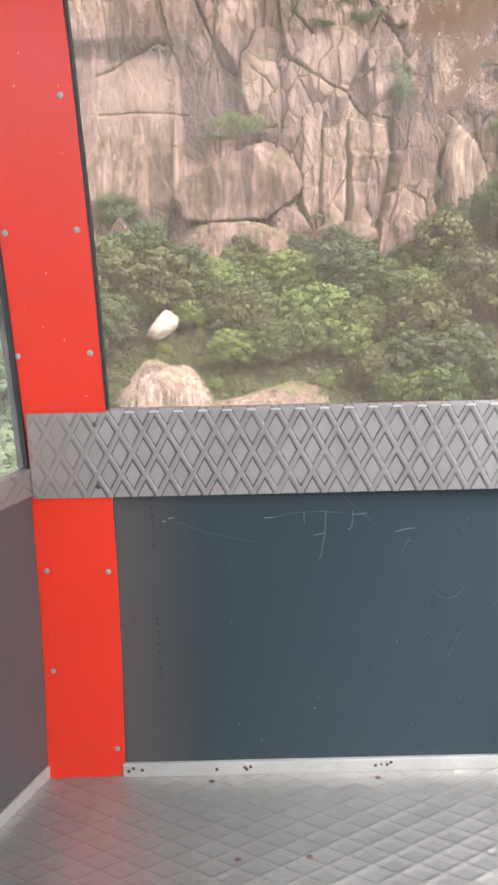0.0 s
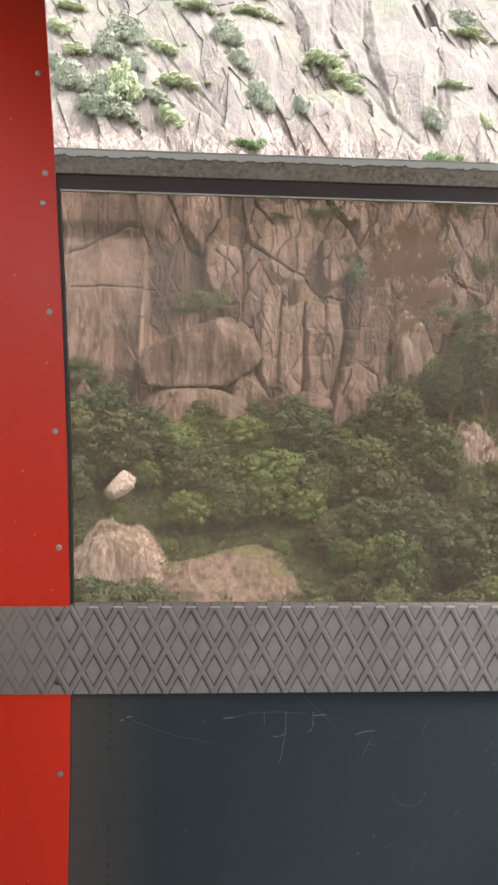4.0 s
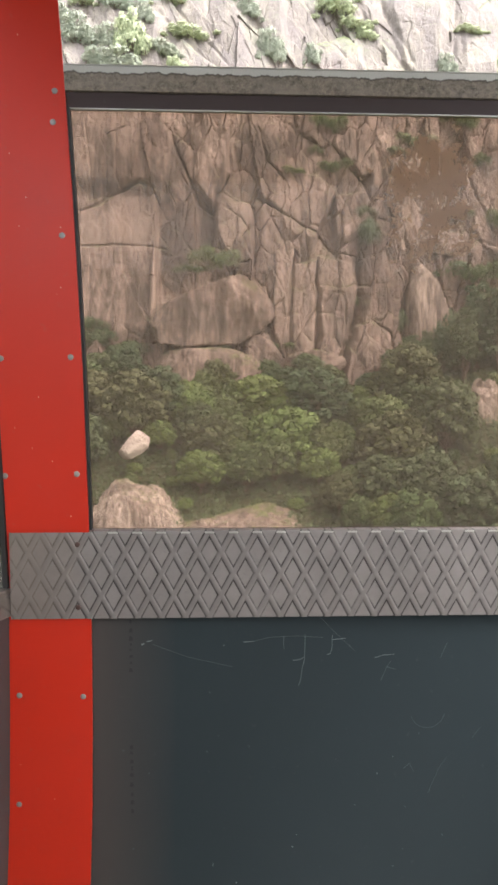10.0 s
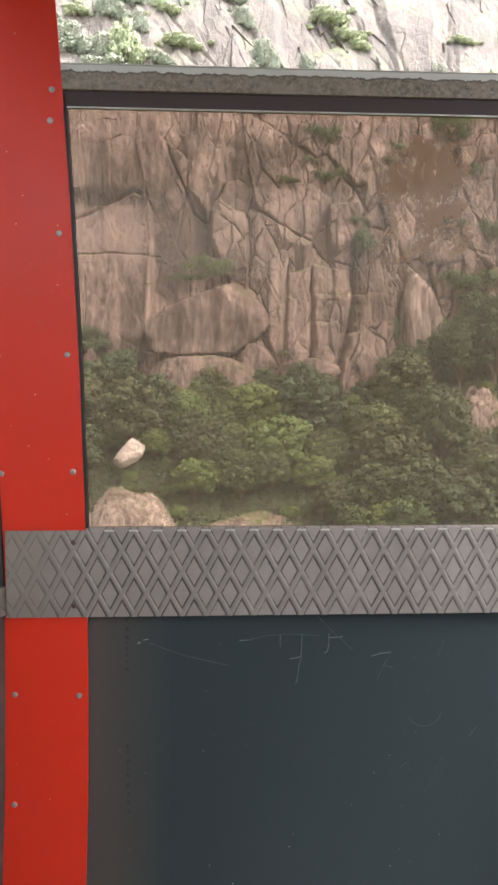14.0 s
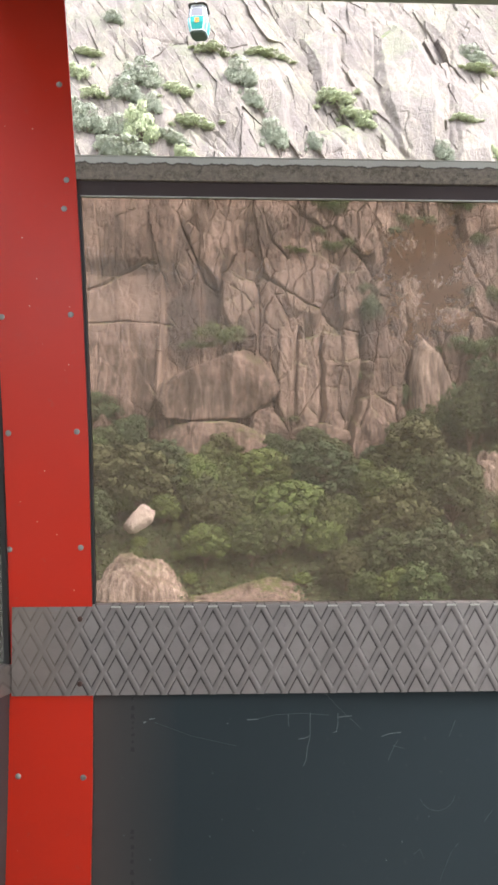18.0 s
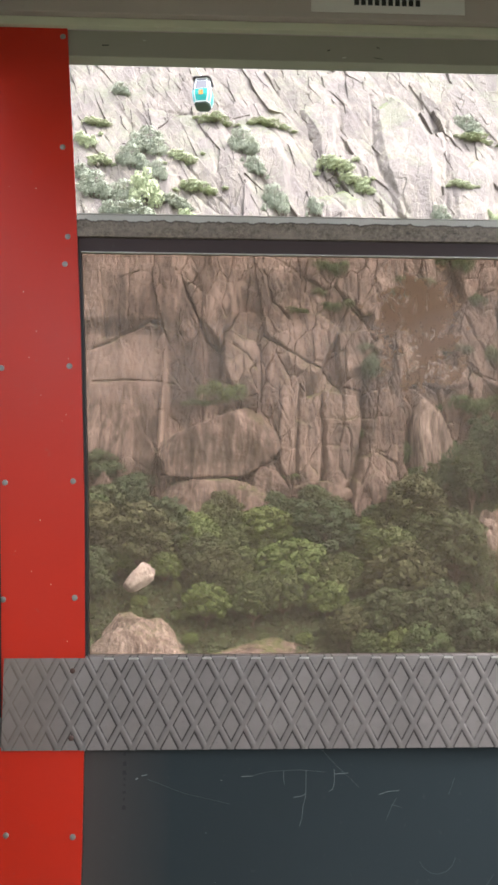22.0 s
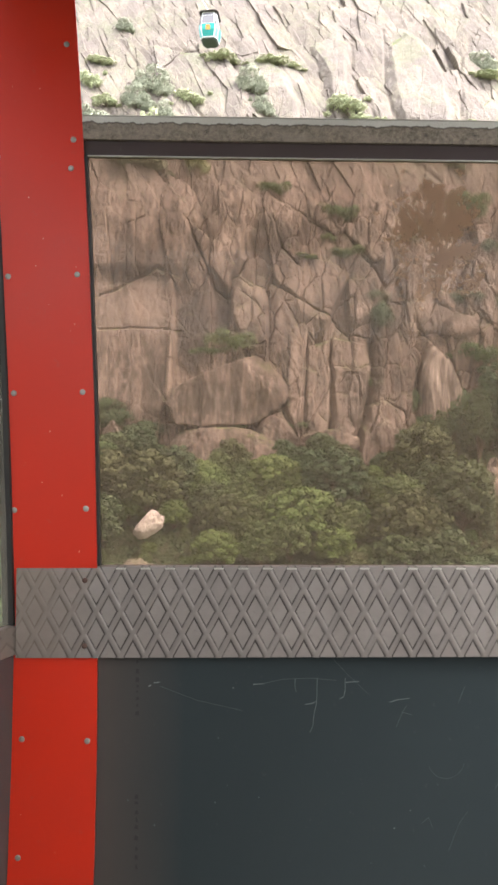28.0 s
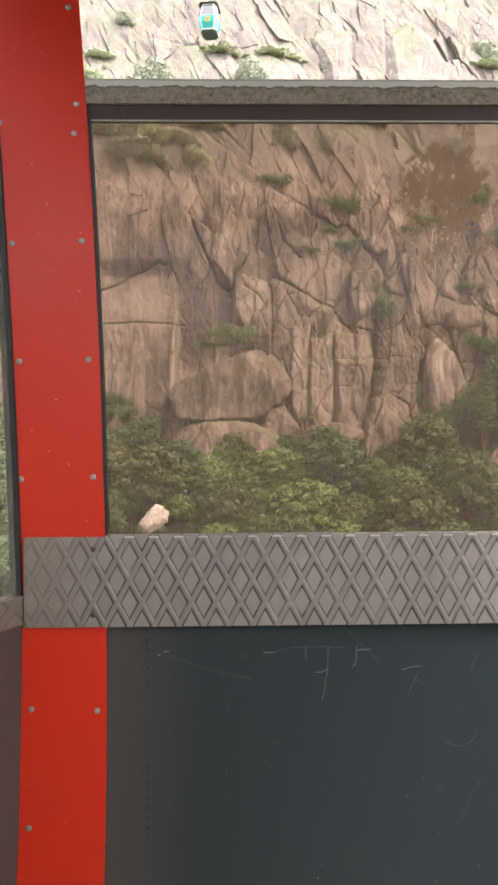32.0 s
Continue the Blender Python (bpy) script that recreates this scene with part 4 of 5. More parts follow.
SPOTS = [(-3.0, 176, 4, 1.1), (-13.5, 188, 4, 0.9), (-25, 190, 4, 0.9), (61, 205, 5, 1.1), (70, 203, 5, 1.7), (75, 199, 5, 1.75), (66, 200, 5, 1.45), (57, 205, 5, 1.15), (-24, 208, 1, 1.2), (-30, 206, 0, 1.35), (54, 208, 5, 1.1), (79, 204, 5, 1.6),
         (-32, 207, 1, 1.0), (-27, 209, 0, 0.9), (86, 200, 1, 1.2), (20, 206, 1, 0.85)]
y = 116.0
while y < 211:
    x = -0.34 * y + rng.uniform(0, 6)
    while x < 0.42 * y:
        px, py = x + rng.uniform(-2.4, 2.4), y + rng.uniform(-2.4, 2.4)
        keep = not (-34 < px < 24 and 142 < py < 172) and not (-30 < px < -9 and 160 < py < 187) and not (56 < px < 84 and 166 < py < 197)
        if not keep and py > 146 and rng.random() < 0.75 and not (-34 < px < 24 and 156 < py < 169):
            SPOTS.append((px, py, rng.choice((2, 3, 4)), rng.uniform(0.3, 0.42)))
        if keep and all(math.hypot(px - s[0], py - s[1]) > 4.5 for s in SPOTS[:16]):
            warm = fbm(np.array([px / 25.0]), np.array([py / 14.0]), 21, 2)[0]
            kind = rng.choice((0, 1, 0, 6)) if warm < 0.05 else rng.choice((2, 3, 6, 4, 2))
            SPOTS.append((px, py, kind, rng.uniform(0.7, 1.7) * (0.7 if py > 203 else 1.0)))
        x += rng.uniform(6.5, 10.0)
    y += 6.6
for px, py, kind, s in SPOTS:
    m = pose(px, py, ground_z(px, py), 0, 0, rng.uniform(0, 360))
    sx = s * rng.uniform(0.9, 1.12)
    if first[kind]:
        ob, first[kind] = KINDS[kind], False
        ob.matrix_basis = m
    else:
        ob = copy_thing(KINDS[kind], m)
    ob.scale = (sx, sx, s)


# ---- undergrowth between the trunks ----
ug = np.random.default_rng(5)
uy = 108 + 110 * ug.random(52000)
ux = uy * (-0.42 + 0.92 * ug.random(52000))
lump = 1.6 + 1.8 * fbm(ux / 3.5, uy / 3.5, 61, 3)
up_ = np.stack([ux, uy, slope_height(ux, uy) + lump * (0.4 + 0.6 * ug.random(52000))], -1)
un = ug.normal(size=(52000, 3)) * 0.6 + (0, -0.5, 0.8)
un /= np.linalg.norm(un, axis=1)[:, None]
ut = np.cross(un, ug.normal(size=(52000, 3)))
ut /= np.linalg.norm(ut, axis=1)[:, None]
ub = np.cross(un, ut)
us = 0.35 + 0.35 * ug.random((52000, 1))
uv = np.stack([up_ - ut * us, up_ + ut * us * 0.6 - ub * us * 0.7, up_ + ut * us * 0.6 + ub * us * 0.7], 1).reshape(-1, 3)
undergrowth = mesh_object("undergrowth", uv, np.arange(156000).reshape(-1, 3), LEAF_DARK)
tagged(undergrowth, "dense green undergrowth covering the slope", "undergrowth", kind="stuff")


# ---- bushes rooted in the cracks of the cliff ----
def cliff_y(x, z):
    return float((218 + cliff_depth(np.array([[x]], float), np.array([[z]], float)) + 0.0006 * x * x)[0, 0])


def make_bush(seed, leaf_mat, label):
    rg = np.random.default_rng(seed)
    blobs = [(np.array([rg.normal() * 0.45, rg.normal() * 0.2, rg.normal() * 0.22]), (0.30 + 0.25 * rg.random(), 0.25 + 0.15 * rg.random())) for _ in range(7)]
    bm = bmesh.new()
    for c, _ in blobs:
        limb(bm, (0, 0.25, -0.45), tuple(c), 0.03, 0.012)
    bush = new("bush")
    part("woody_base", bm, BARK, bush)
    v, f = leaf_cloud(rg, blobs, 1700, 0.06)
    mesh_object("foliage", v, f, leaf_mat, bush)
    return tagged(bush, label, "bush", group="bushes on the cliff")


BUSHES = [make_bush(31, LEAF_DARK, "dark green bush rooted in a rock crack"),
          make_bush(32, LEAF_MID, "mid-green bush on a rock ledge"),
          make_bush(33, LEAF_LIGHT, "light green scrub on a rock ledge"),
          make_bush(34, LEAF_HAZED, "haze-paled grey-green scrub high on the cliff"),
          make_bush(35, GRASS_HAZED, "haze-paled green grass and scrub on a high ledge")]
CRACK_GROWTH = [(23.1, 62.1, 6.4, 1.7, 2), (33.4, 63.5, 5.5, 4.0, 1), (31.0, 69.0, 3.0, 2.6, 1), (45.2, 43.7, 5.3, 8.5, 0), (58.2, 72.1, 6.4, 4.8, 1), (54.5, 68.9, 4.3, 3.0, 0), (80.6, 67.6, 3.2, 4.8, 0), (71.3, 51.0, 6.4, 4.8, 0), (41.0, 23.2, 3.2, 3.6, 1), (16.9, 10.3, 4.3, 2.4, 1), (1.6, 10.3, 5.3, 1.2, 2), (42.8, 61.7, 3.2, 2.4, 1), (83.0, 47.5, 4.3, 7.3, 1), (43.9, 49.9, 3.8, 3.6, 0), (6.1, 18.2, 1.1, 3.6, 1)]
FOOT_GROWTH = [(73.2, 31.7, 8.5, 7.3, 1), (68.9, 16.5, 8.5, 12.1, 0), (76.6, 8.2, 7.5, 10.9, 1), (54.9, 18.2, 4.3, 7.3, 0), (57.7, 9.1, 6.4, 7.3, 1), (-30.6, 13.0, 9.6, 6.0, 0), (-22.5, 9.2, 8.5, 6.0, 0), (50.2, 7.5, 5.3, 4.8, 0), (79.9, 26.6, 4.3, 6.0, 1), (63.5, 9.9, 6.4, 7.3, 0), (-34.7, 16.6, 5.3, 4.8, 0)]
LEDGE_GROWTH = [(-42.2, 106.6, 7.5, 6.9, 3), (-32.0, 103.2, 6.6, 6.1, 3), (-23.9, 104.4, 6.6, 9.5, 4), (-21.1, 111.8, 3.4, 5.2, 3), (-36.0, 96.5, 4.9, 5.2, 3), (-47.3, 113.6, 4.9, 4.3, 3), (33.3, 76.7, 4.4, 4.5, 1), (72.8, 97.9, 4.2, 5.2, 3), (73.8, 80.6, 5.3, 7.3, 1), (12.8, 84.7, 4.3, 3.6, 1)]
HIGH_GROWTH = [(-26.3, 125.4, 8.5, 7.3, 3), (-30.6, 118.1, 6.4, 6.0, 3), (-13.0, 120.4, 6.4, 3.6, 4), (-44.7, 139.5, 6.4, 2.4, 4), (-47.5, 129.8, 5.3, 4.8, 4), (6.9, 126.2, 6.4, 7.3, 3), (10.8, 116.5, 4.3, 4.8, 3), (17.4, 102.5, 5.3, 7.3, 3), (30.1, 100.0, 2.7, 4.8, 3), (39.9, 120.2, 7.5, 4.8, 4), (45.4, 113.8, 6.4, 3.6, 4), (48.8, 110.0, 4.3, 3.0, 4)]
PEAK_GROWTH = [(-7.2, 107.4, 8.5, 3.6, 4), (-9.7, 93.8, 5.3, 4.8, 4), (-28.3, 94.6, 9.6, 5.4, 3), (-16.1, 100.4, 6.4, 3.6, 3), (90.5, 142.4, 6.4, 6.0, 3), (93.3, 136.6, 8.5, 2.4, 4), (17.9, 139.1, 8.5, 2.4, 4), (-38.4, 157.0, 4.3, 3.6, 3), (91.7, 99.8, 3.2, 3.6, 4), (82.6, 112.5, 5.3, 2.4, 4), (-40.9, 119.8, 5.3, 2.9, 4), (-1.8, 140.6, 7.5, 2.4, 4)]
fresh = [True] * 5
SPREAD = [(x + q * 0.5 * w, z - q * 0.3 * h, w * 0.6, h * 0.7, k) for x, z, w, h, k in LEDGE_GROWTH + HIGH_GROWTH + PEAK_GROWTH for q in (-1, 1)]
SPREAD += [(x + w * math.cos(7 * x + q), z + 0.8 * h * math.sin(5 * z + q), w * 0.3, h * 0.28, k) for x, z, w, h, k in HIGH_GROWTH + PEAK_GROWTH for q in (0, 3)]
for x, z, w, h, k in CRACK_GROWTH + FOOT_GROWTH + LEDGE_GROWTH + HIGH_GROWTH + PEAK_GROWTH + SPREAD:
    m = pose(x, cliff_y(x, z) - 0.25 * h, z, 0, 0, rng.uniform(-40, 40))
    if fresh[k]:
        ob, fresh[k] = BUSHES[k], False
        ob.matrix_basis = m
    else:
        ob = copy_thing(BUSHES[k], m)
    ob.scale = (w * 0.85, w * 0.7, h * 1.0)


ob = copy_thing(BUSHES[1], pose(-0.5, cliff_y(-2, 14) - 4.5, 33.2, 0, 0, 20))
ob.scale = (5.0, 4.5, 6.4)
ob = copy_thing(BUSHES[1], pose(-6.5, cliff_y(-2, 14) - 2.2, 31.0, 0, 0, -10))
ob.scale = (4.0, 3.0, 2.4)


# ---- boulders ----
def boulder(x, y, z, size, outline, seed, mat, label, front=(0.1, -1.0, 0.15), sharp=14, rough=0.05, turn=0.0, cuts=7):
    """A faceted rock: its outline seen from the valley, cut by a front and random planes, worn and pitted."""
    rg = random.Random(seed)
    planes = []
    n = len(outline)
    for (ax, az), (bx, bz) in zip(outline, outline[1:] + outline[:1]):
        e = Vector((bz - az, 0, ax - bx)).normalized()
        d = e.x * ax + e.z * az
        if d < 0:
            e, d = -e, -d
        planes.append((Vector((e.x, rg.uniform(-0.25, 0.1) if e.z > -0.4 else 0.16, e.z)).normalized(), d))
    planes += [(Vector(front).normalized(), 0.55), (Vector((0, 1, 0)), 0.8)]
    for _ in range(cuts):
        v = Vector((rg.uniform(-1, 1), rg.uniform(-1, -0.3), rg.uniform(-0.6, 1))).normalized()
        planes.append((v, rg.uniform(0.72, 0.9)))
    bm = bmesh.new()
    bmesh.ops.create_icosphere(bm, subdivisions=6 if size[0] > 12 else 5, radius=1)
    off = Vector((seed * 3.1, seed, 0))
    for v in bm.verts:
        p = v.co.normalized()
        r = sum(max(0.0, q.dot(p) / d) ** sharp for q, d in planes) ** (-1 / sharp)
        q = p * r
        k = 1 + rough * noise.fractal(q * 3 + off, 0.8, 2.1, 5) + rough * 0.9 * noise.fractal(Vector((q.x * 9, q.y * 9, q.z * 2)) + off, 0.9, 2.1, 3)
        v.co = Vector((q.x * size[0], q.y * size[1], q.z * size[2])) * k
    ob = part("boulder", bm, mat)
    ob.matrix_basis = pose(x, y, z, 0, turn, 0)
    return tagged(ob, label, "boulder")


WHITE_ROCK = granite("white_rock", (0.80, 0.74, 0.67), (0.66, 0.58, 0.51), (0.36, 0.29, 0.25), 0.35, 0.2)
BULKY = [(-1, -0.5), (-0.8, 0.35), (-0.25, 0.95), (0.45, 0.8), (0.95, 0.2), (1, -0.7), (0, -0.9)]
LONG = [(-1, -0.3), (-0.7, 0.45), (0.1, 0.7), (0.8, 0.35), (1, -0.4), (0, -0.8)]
PERCHED = [(-1, -0.3), (-0.74, 0.15), (0.49, 1.0), (0.67, 0.92), (0.98, 0.0), (1.0, -0.27), (0.42, -1.0), (-0.84, -1.0)]
POINTED = [(-0.9, -0.9), (-0.65, 0.5), (-0.25, 1.0), (0.25, 0.75), (1, -0.5), (0.85, -1)]
APRON = [(-1, -0.5), (-0.85, 0.8), (0.1, 0.98), (0.9, 0.55), (1, -0.8), (0, -1)]
LUMP = [(-1, -0.6), (-0.9, 0.3), (-0.2, 0.8), (0.7, 0.6), (1, -0.2), (0.8, -0.9)]
boulder(-17.8, 166, -37.6, (15, 9, 16.2), BULKY, 3, PALE, "huge pale granite boulder with rusty streaks among trees", rough=0.055)
boulder(5.5, 164, -37.4, (19, 9, 15.5), LONG, 8, ROCK, "long low pinkish granite slab below the trees", (0, -0.7, 0.7), rough=0.06)
boulder(-19.0, 179, -14.2, (4.3, 2.6, 2.7), PERCHED, 5, WHITE_ROCK, "bright white-grey boulder standing among trees", rough=0.08, turn=-26)
boulder(-31, 186, -13, (3.2, 2.5, 2.2), LUMP, 9, PALE, "small pale boulder half hidden by leaves")
boulder(69.5, 188, -12, (11, 6, 13.5), POINTED, 12, PALE, "upright pinkish granite outcrop among trees", rough=0.12)
boulder(-27.2, cliff_y(-27, 4) - 1, 3.0, (1.6, 1.5, 6.5), LUMP, 15, ROCK, "narrow upright rock at the cliff's foot")
boulder(-0.5, cliff_y(-0.5, 12) - 1.5, 21.2, (17.2, 9, 9.8), PERCHED, 21, ROCK, "great lens-shaped boulder perched on the cliff's ledge", (-0.22, -1, 0.1), 30, 0.04, 0, 4)
boulder(62.0, cliff_y(61, 23) - 2.0, 23.0, (7.8, 5, 11), POINTED, 22, PALE, "pointed granite block leaning on the cliff", (0.35, -1, 0.1), 18, 0.05, 0, 2)
boulder(69.2, cliff_y(69, 41) - 0.5, 41.2, (5.8, 5, 4.6), LUMP, 23, ROCK, "square granite block on a ledge", rough=0.06)
boulder(12, cliff_y(12, 7) - 0.8, 7.5, (4.5, 4, 5.0), LUMP, 24, ROCK, "rounded rock at the cliff's foot", rough=0.07)
boulder(28, cliff_y(28, 7) - 0.8, 6.5, (9, 4, 4.6), LONG, 25, ROCK, "low rock at the cliff's foot", rough=0.07)
boulder(45, cliff_y(45, 7) - 0.8, 7.0, (5.5, 4, 6), POINTED, 26, ROCK, "broken rock at the cliff's foot", rough=0.08)
boulder(-1, cliff_y(-1, 5) - 2.0, 2.0, (17, 7.5, 8.4), APRON, 27, ROCK, "sloping rock under the perched boulder", (0.12, -1, 0.16), rough=0.05, cuts=4)
boulder(13.5, cliff_y(12, 7) - 3, 8.5, (7, 5, 5.2), POINTED, 28, ROCK, "broken rock beside the perched boulder", rough=0.07)

# ---- the passing cabin ----
WHITE = painted("cabin_white", (0.78, 0.80, 0.80), 0.35)
GREEN = painted("cabin_teal", (0.02, 0.33, 0.30), 0.35)
AQUA = painted("cabin_aqua", (0.16, 0.60, 0.62), 0.35)
GREYG = painted("cabin_underside", (0.10, 0.13, 0.12), 0.6)
SMOKE = material("smoked_glass", (0.20, 0.19, 0.21), 0.08, 0, 0.6)
ORANGE = material("orange_plate", (0.85, 0.33, 0.05), 0.5)
REDP = material("red_digits", (0.60, 0.03, 0.02), 0.5)


def octagon(w, d, cut, z):
    a, b = w / 2, d / 2
    return [(-a + cut, -b, z), (a - cut, -b, z), (a, -b + cut * 1.6, z), (a, b - cut * 1.6, z), (a - cut, b, z), (-a + cut, b, z), (-a, b - cut * 1.6, z), (-a, -b + cut * 1.6, z)]


def lofted(rings):
    bm = bmesh.new()
    vs = [[bm.verts.new(p) for p in r] for r in rings]
    n = len(vs[0])
    for lo, hi in zip(vs, vs[1:]):
        for i in range(n):
            bm.faces.new((lo[i], lo[(i + 1) % n], hi[(i + 1) % n], hi[i]))
    bm.faces.new(vs[0][::-1])
    bm.faces.new(vs[-1])
    return bm


def quad_panel(a, b, c, d, thick, out):
    bm = bmesh.new()
    n = Vector(out).normalized() * thick
    lo = [bm.verts.new(Vector(p)) for p in (a, b, c, d)]
    hi = [bm.verts.new(Vector(p) + n) for p in (a, b, c, d)]
    for i in range(4):
        bm.faces.new((lo[i], lo[(i + 1) % 4], hi[(i + 1) % 4], hi[i]))
    bm.faces.new(lo[::-1])
    bm.faces.new(hi)
    bmesh.ops.recalc_face_normals(bm, faces=bm.faces)
    return bm


gondola = new("cable_car_cabin")
tagged(gondola, "teal and white cable car cabin hanging from its cable", "cable car")
LEVELS = [(0.0, 1.25, 1.5), (0.55, 1.5, 1.8), (1.0, 1.52, 1.82), (1.95, 1.22, 1.5)]
rings = [octagon(w, d, 0.2, z) for z, w, d in LEVELS]
part("shell", lofted(rings), WHITE, gondola, "white painted cabin shell")
part("underside", lofted([octagon(1.05, 1.3, 0.2, -0.10), octagon(1.25, 1.5, 0.2, -0.001)]), GREYG, gondola, "dark grey-green underside")
part("roof", lofted([octagon(1.46, 1.85, 0.2, 1.951), octagon(1.50, 1.9, 0.2, 2.0), octagon(1.2, 1.5, 0.2, 2.05)]), STEEL_DARK, gondola, "dark overhanging roof")


def on_face(i, z, s):
    """A point on shell face i at height z, s from 0 to 1 along it."""
    zs = [l[0] for l in LEVELS]
    pts = []
    for k in (i, (i + 1) % 8):
        pts.append(Vector([float(np.interp(z, zs, [r[k][c] for r in rings])) for c in (0, 1)] + [z]))
    return pts[0].lerp(pts[1], s)


def face_panel(name, i, z0, z1, s0, s1, mat, label, thick=0.012):
    a, b = on_face(i, 1, 0), on_face(i, 1, 1)
    nrm = Vector((b.y - a.y, a.x - b.x, 0))
    if z0 < 0.55 < z1:
        face_panel(name, i, z0, 0.549, s0, s1, mat, label, thick)
        z0 = 0.551
    part(name, quad_panel(on_face(i, z0, s0), on_face(i, z0, s1), on_face(i, z1, s1), on_face(i, z1, s0), thick, nrm), mat, gondola, label)


for i in range(8):
    wide = i in (0, 4)
    s0, s1 = (0.06, 0.94) if wide else (0.12, 0.88)
    face_panel("lower_panel", i, 0.08, 0.98, s0, s1, GREEN if wide or i in (2, 6) else AQUA, "teal lower panel")
    face_panel("window", i, 1.02, 1.66, s0, s1, SMOKE, "smoked window")
    face_panel("vent_window", i, 1.70, 1.86, s0, s1, SMOKE, "narrow dark top window")
a = on_face(0, 0.62, 0.5)
plate_20 = part("number_plate", box(-0.16, 0.16, a.y - 0.045, a.y - 0.03, 0.50, 0.86, 0.01), ORANGE, gondola, "orange number plate")


def lettering(name, text, size, x, y, z, mat, parent):
    cu = bpy.data.curves.new(name, "FONT")
    cu.body, cu.size, cu.extrude, cu.align_x, cu.align_y = text, size, 0.002, "CENTER", "CENTER"
    tmp = bpy.data.objects.new(name, cu)
    me = bpy.data.meshes.new_from_object(tmp)
    bpy.data.objects.remove(tmp)
    me.materials.append(mat)
    ob = new(name, me)
    ob.parent = parent
    ob.matrix_basis = pose(x, y, z, 90, 0, 0)
    return ob


lettering("number", "20", 0.30, 0, a.y - 0.05, 0.68, REDP, plate_20)
for s in (-1, 1):
    part("door_post", box(s * 0.56 - 0.03, s * 0.56 + 0.03, -0.93, -0.86, 0.85, 1.15, 0.01), STEEL_DARK, gondola, "dark door hinge")
bm = bmesh.new()
limb(bm, (0, 0, 2.04), (-0.15, 0, 2.5), 0.06, 0.05)
limb(bm, (-0.15, 0, 2.5), (-0.6, 0, 3.3), 0.05, 0.05)
limb(bm, (-0.6, 0, 3.3), (-0.6, 0, 4.2), 0.05, 0.05)
part("hanger", bm, WHITE, gondola, "bent pale hanger arm")
part("grip", box(-0.75, -0.45, -0.35, 0.35, 4.1, 4.3, 0.03), STEEL_DARK, gondola, "cable grip")
GONDOLA_AT = Vector((-1.4, 57, 32.9))
gondola.matrix_basis = pose(*GONDOLA_AT, 0, 0, -9)
bm = bmesh.new()
grip = GONDOLA_AT + Vector((-0.6, 0, 4.22))
way = Vector((0.10, 1.0, 0.56))
limb(bm, grip - way * 30, grip + way * 190, 0.022, 0.022)
tagged(part("haul_cable", bm, STEEL_DARK), "thin dark steel haul cable", "cable")


# ---- scratches, marks, specks and other small things in the cabin ----
SCRATCH = material("scratch_white", (0.16, 0.175, 0.175), 0.7)
FAINT = material("scratch_faint", (0.065, 0.08, 0.085), 0.7)
INK = material("stamped_ink", (0.009, 0.009, 0.009), 0.6)
CHIP = material("paint_chip", (0.62, 0.40, 0.30), 0.7)
STICKER = material("pale_sticker", (0.62, 0.60, 0.58), 0.6)


def stroke(points, width, y, h=0.0006):
    """A thin raised line through points of the wall's plane."""
    bm = bmesh.new()
    for (ax, az), (bx, bz) in zip(points, points[1:]):
        d = Vector((bx - ax, 0, bz - az))
        if d.length < 1e-6:
            continue
        side = Vector((-d.z, 0, d.x)).normalized() * width / 2
        lo = [bm.verts.new(Vector((px, y, pz)) + s * side) for px, pz, s in ((ax, az, 1), (bx, bz, 0.7), (bx, bz, -0.7), (ax, az, -1))]
        hi = [bm.verts.new(v.co + Vector((0, -h, 0))) for v in lo]
        for i in range(4):
            bm.faces.new((lo[i], lo[(i + 1) % 4], hi[(i + 1) % 4], hi[i]))
        bm.faces.new(hi)
    bmesh.ops.recalc_face_normals(bm, faces=bm.faces)
    return bm


def curve(x, z, r, a0, a1, n=9):
    return [(x + r * math.cos(radians(a0 + (a1 - a0) * i / n)), z + r * math.sin(radians(a0 + (a1 - a0) * i / n))) for i in range(n + 1)]


SCRATCHES = [
    ([(0.113, 0.523), (0.118, 0.525)], 0.0024, SCRATCH), ([(0.123, 0.529), (0.134, 0.531)], 0.0016, SCRATCH), ([(0.306, 0.526), (0.327, 0.527)], 0.0013, SCRATCH),
    ([(0.327, 0.528), (0.36, 0.535), (0.41, 0.537), (0.46, 0.533)], 0.0006, FAINT), ([(0.384, 0.536), (0.383, 0.521), (0.385, 0.512)], 0.0006, SCRATCH),
    ([(0.425, 0.538), (0.424, 0.49), (0.419, 0.472), (0.417, 0.45), (0.412, 0.438)], 0.0007, SCRATCH), ([(0.402, 0.489), (0.414, 0.490), (0.424, 0.495)], 0.001, SCRATCH),
    ([(0.477, 0.537), (0.477, 0.515), (0.474, 0.502), (0.467, 0.499)], 0.0008, SCRATCH), ([(0.478, 0.529), (0.503, 0.531)], 0.001, SCRATCH)]
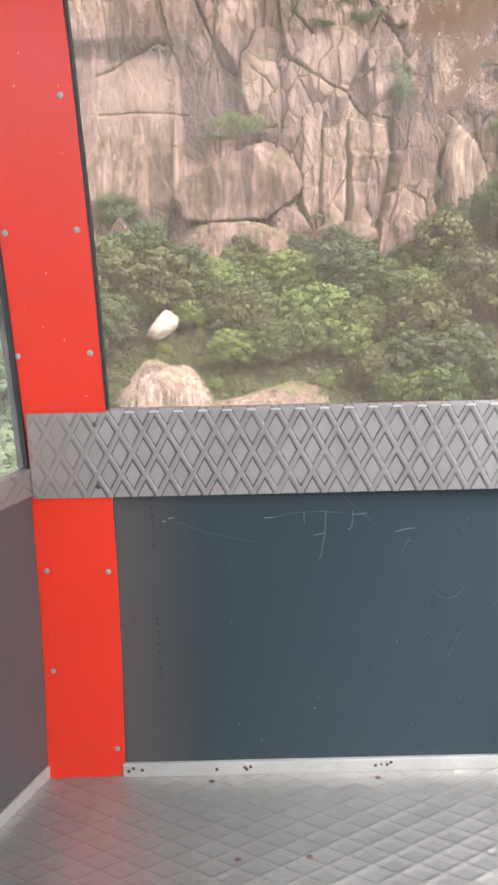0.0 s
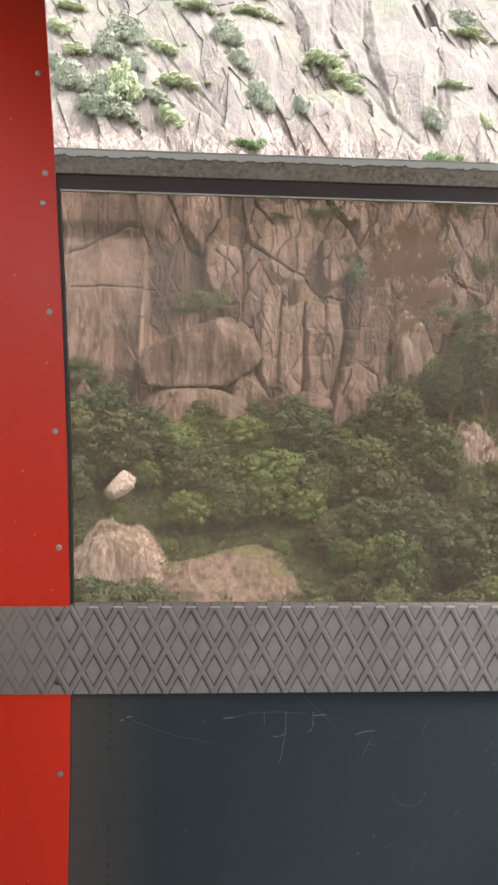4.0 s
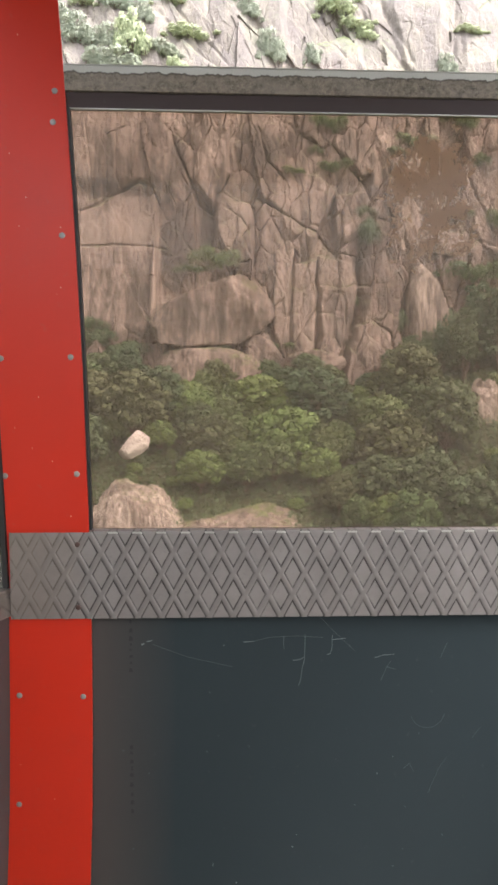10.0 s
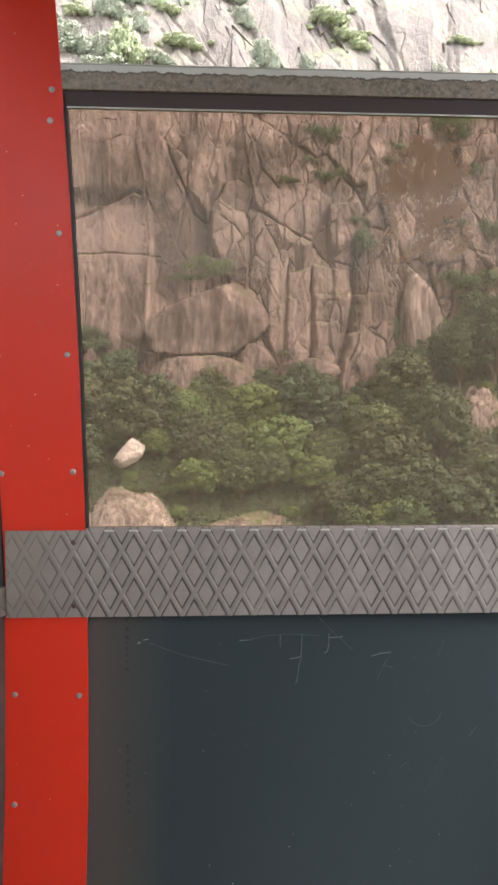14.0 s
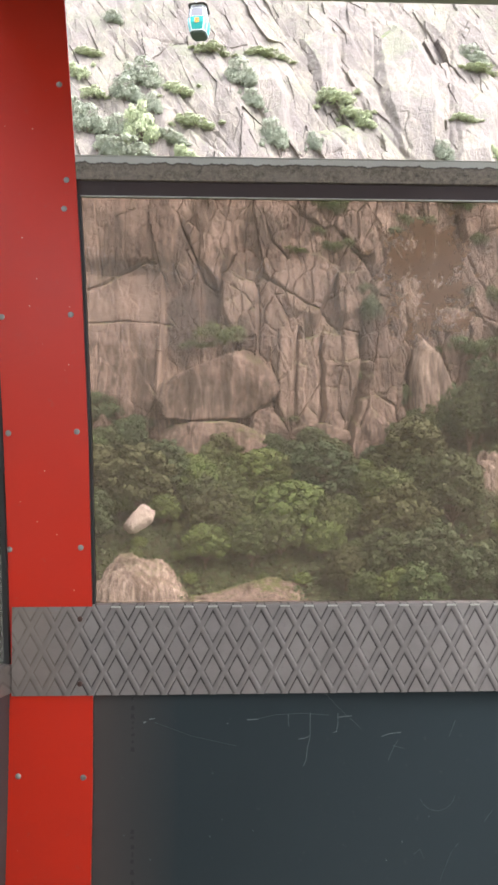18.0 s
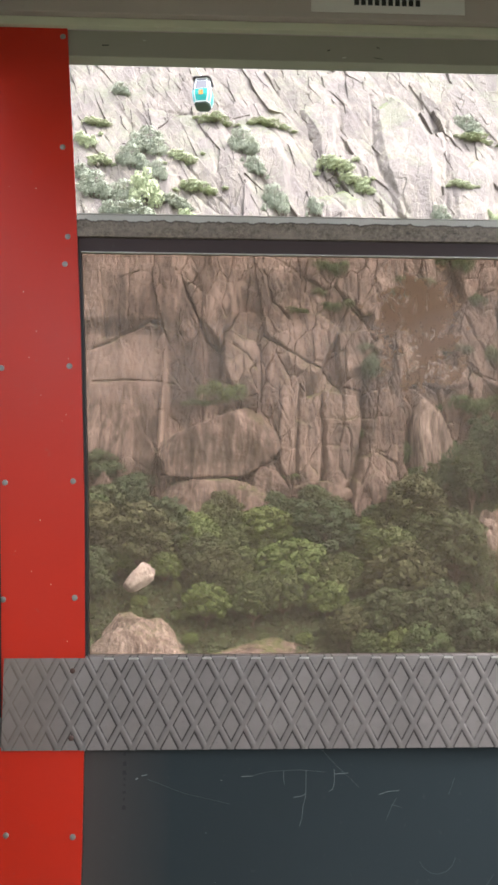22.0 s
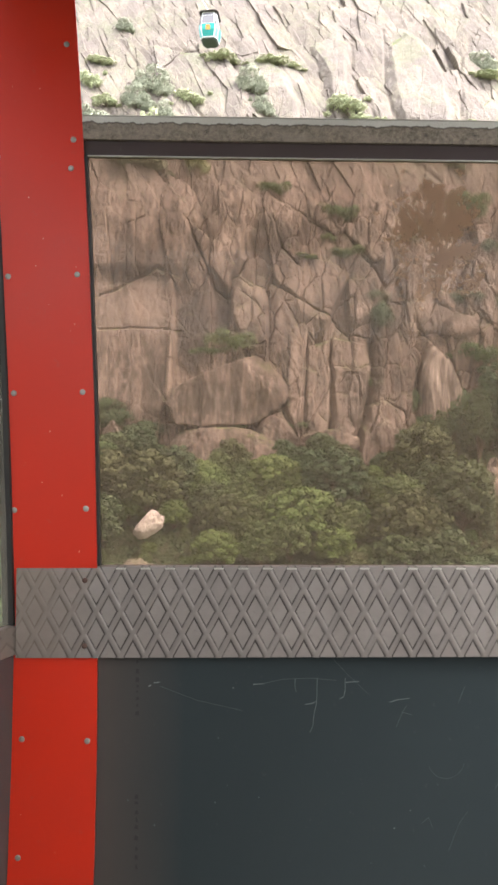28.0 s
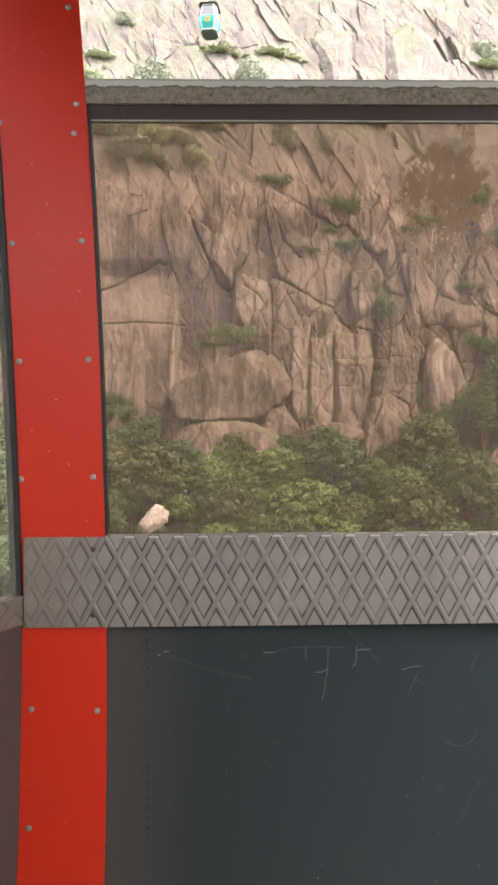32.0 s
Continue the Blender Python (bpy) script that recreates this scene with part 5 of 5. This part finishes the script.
FAINT_SCRATCHES = [
    ([(0.452, 0.575), (0.480, 0.545), (0.522, 0.506)], 0.0005, FAINT), ([(0.560, 0.492), (0.575, 0.497), (0.597, 0.499)], 0.0009, SCRATCH),
    ([(0.572, 0.447), (0.583, 0.472), (0.591, 0.485)], 0.0006, FAINT), ([(0.582, 0.474), (0.601, 0.469)], 0.0006, FAINT), ([(0.135, 0.523), (0.20, 0.498), (0.285, 0.478)], 0.0005, FAINT),
    (curve(0.665, 0.385, 0.034, 200, 350), 0.0006, FAINT), ([(0.70, 0.52), (0.688, 0.49)], 0.0006, FAINT), ([(0.62, 0.27), (0.632, 0.28), (0.64, 0.262)], 0.0005, FAINT),
    ([(0.755, 0.33), (0.77, 0.35)], 0.0005, FAINT), ([(0.67, 0.22), (0.69, 0.27), (0.705, 0.29)], 0.0004, FAINT)]
for points, w, mat in SCRATCHES + FAINT_SCRATCHES:
    part("scratch", stroke(points, w, 0.001), mat, wall_front, "pale scratch in the paint")
rs = random.Random(4)
for k in range(24):
    x, z = rs.uniform(0.06, 0.86), rs.uniform(0.03, 0.55)
    l, an = rs.choice((0.0015, 0.002, 0.003, 0.005)), rs.uniform(0, 180)
    part("nick", stroke([(x, z), (x + l * math.cos(an), z + l * math.sin(an))], rs.uniform(0.001, 0.0022), 0.001), SCRATCH if k % 3 == 0 else FAINT, wall_front)
# stamped lines that cannot be read: short dark bars one above another
for z0, z1 in ((0.470, 0.572), (0.19, 0.33)):
    z = z0
    while z < z1:
        h = rs.uniform(0.004, 0.009)
        part("stamp_bar", stroke([(0.093 + rs.uniform(-0.001, 0.001), z), (0.093, z + h)], rs.uniform(0.004, 0.008), 0.001, 0.0003), INK, wall_front, "dark stamped mark")
        z += h + rs.uniform(0.004, 0.012)
# paint chips on the red posts
for post, flip in zip(posts, (False, True)):
    for k in range(16):
        z = rs.uniform(0.76, 1.75) if k < 14 else rs.uniform(0.1, 0.5)
        a, b = float(np.interp(z, *LEFT_EDGE)), float(np.interp(z, *RIGHT_EDGE))
        x = rs.uniform(a + 0.01, b - 0.01)
        x = 0.98 - x if flip else x
        r = rs.uniform(0.0005, 0.0013)
        part("paint_chip", stroke([(x, z), (x + rs.uniform(-1, 1) * r, z + r * 1.6)], r * 1.6, -0.006, 0.0003), CHIP, post)
# screws and holes along the kick strip
for x in (0.018, 0.028, 0.046, 0.20, 0.258, 0.262, 0.270, 0.528, 0.54, 0.552, 0.56, 0.80):
    part("screw", rivet(x, rs.uniform(-0.019, -0.008), -0.010, rs.choice((0.0028, 0.0038))), RUST, kicker, "small dark screw", True)
for x, y in ((0.245, -0.243), (0.372, -0.24), (0.19, -0.03), (0.53, -0.03)):
    b = bmesh.new()
    bmesh.ops.create_uvsphere(b, u_segments=12, v_segments=6, radius=0.006, matrix=pose(x, y, FLOOR_Z + 0.0018) @ Matrix.Diagonal((1, 0.8, 0.3, 1)))
    part("floor_screw", b, RUST, floor, "worn dark floor screw", True)
# notice plate over the window, its figures shown as plain bars
notice = part("notice_plate", box(0.437, 0.742, -0.0325, -0.0305, 1.988, 2.036, 0.001), STICKER)
tagged(notice, "pale notice plate with a row of dark figures", "sign")
for k in range(10):
    part("figure_bar", box(0.522 + k * 0.0135, 0.531 + k * 0.0135, -0.0335, -0.0326, 2.003, 2.016), INK, notice)
# scuffs on the header and the post's sealant edge
for k in range(9):
    x, z = rs.uniform(-0.02, 0.95), rs.uniform(HEAD_Z + 0.008, 1.95)
    part("scuff", stroke([(x, z), (x + rs.uniform(0.004, 0.02), z + rs.uniform(-0.003, 0.003))], rs.uniform(0.001, 0.003), -0.002, 0.0003), STICKER if k % 3 == 0 else INK, header)
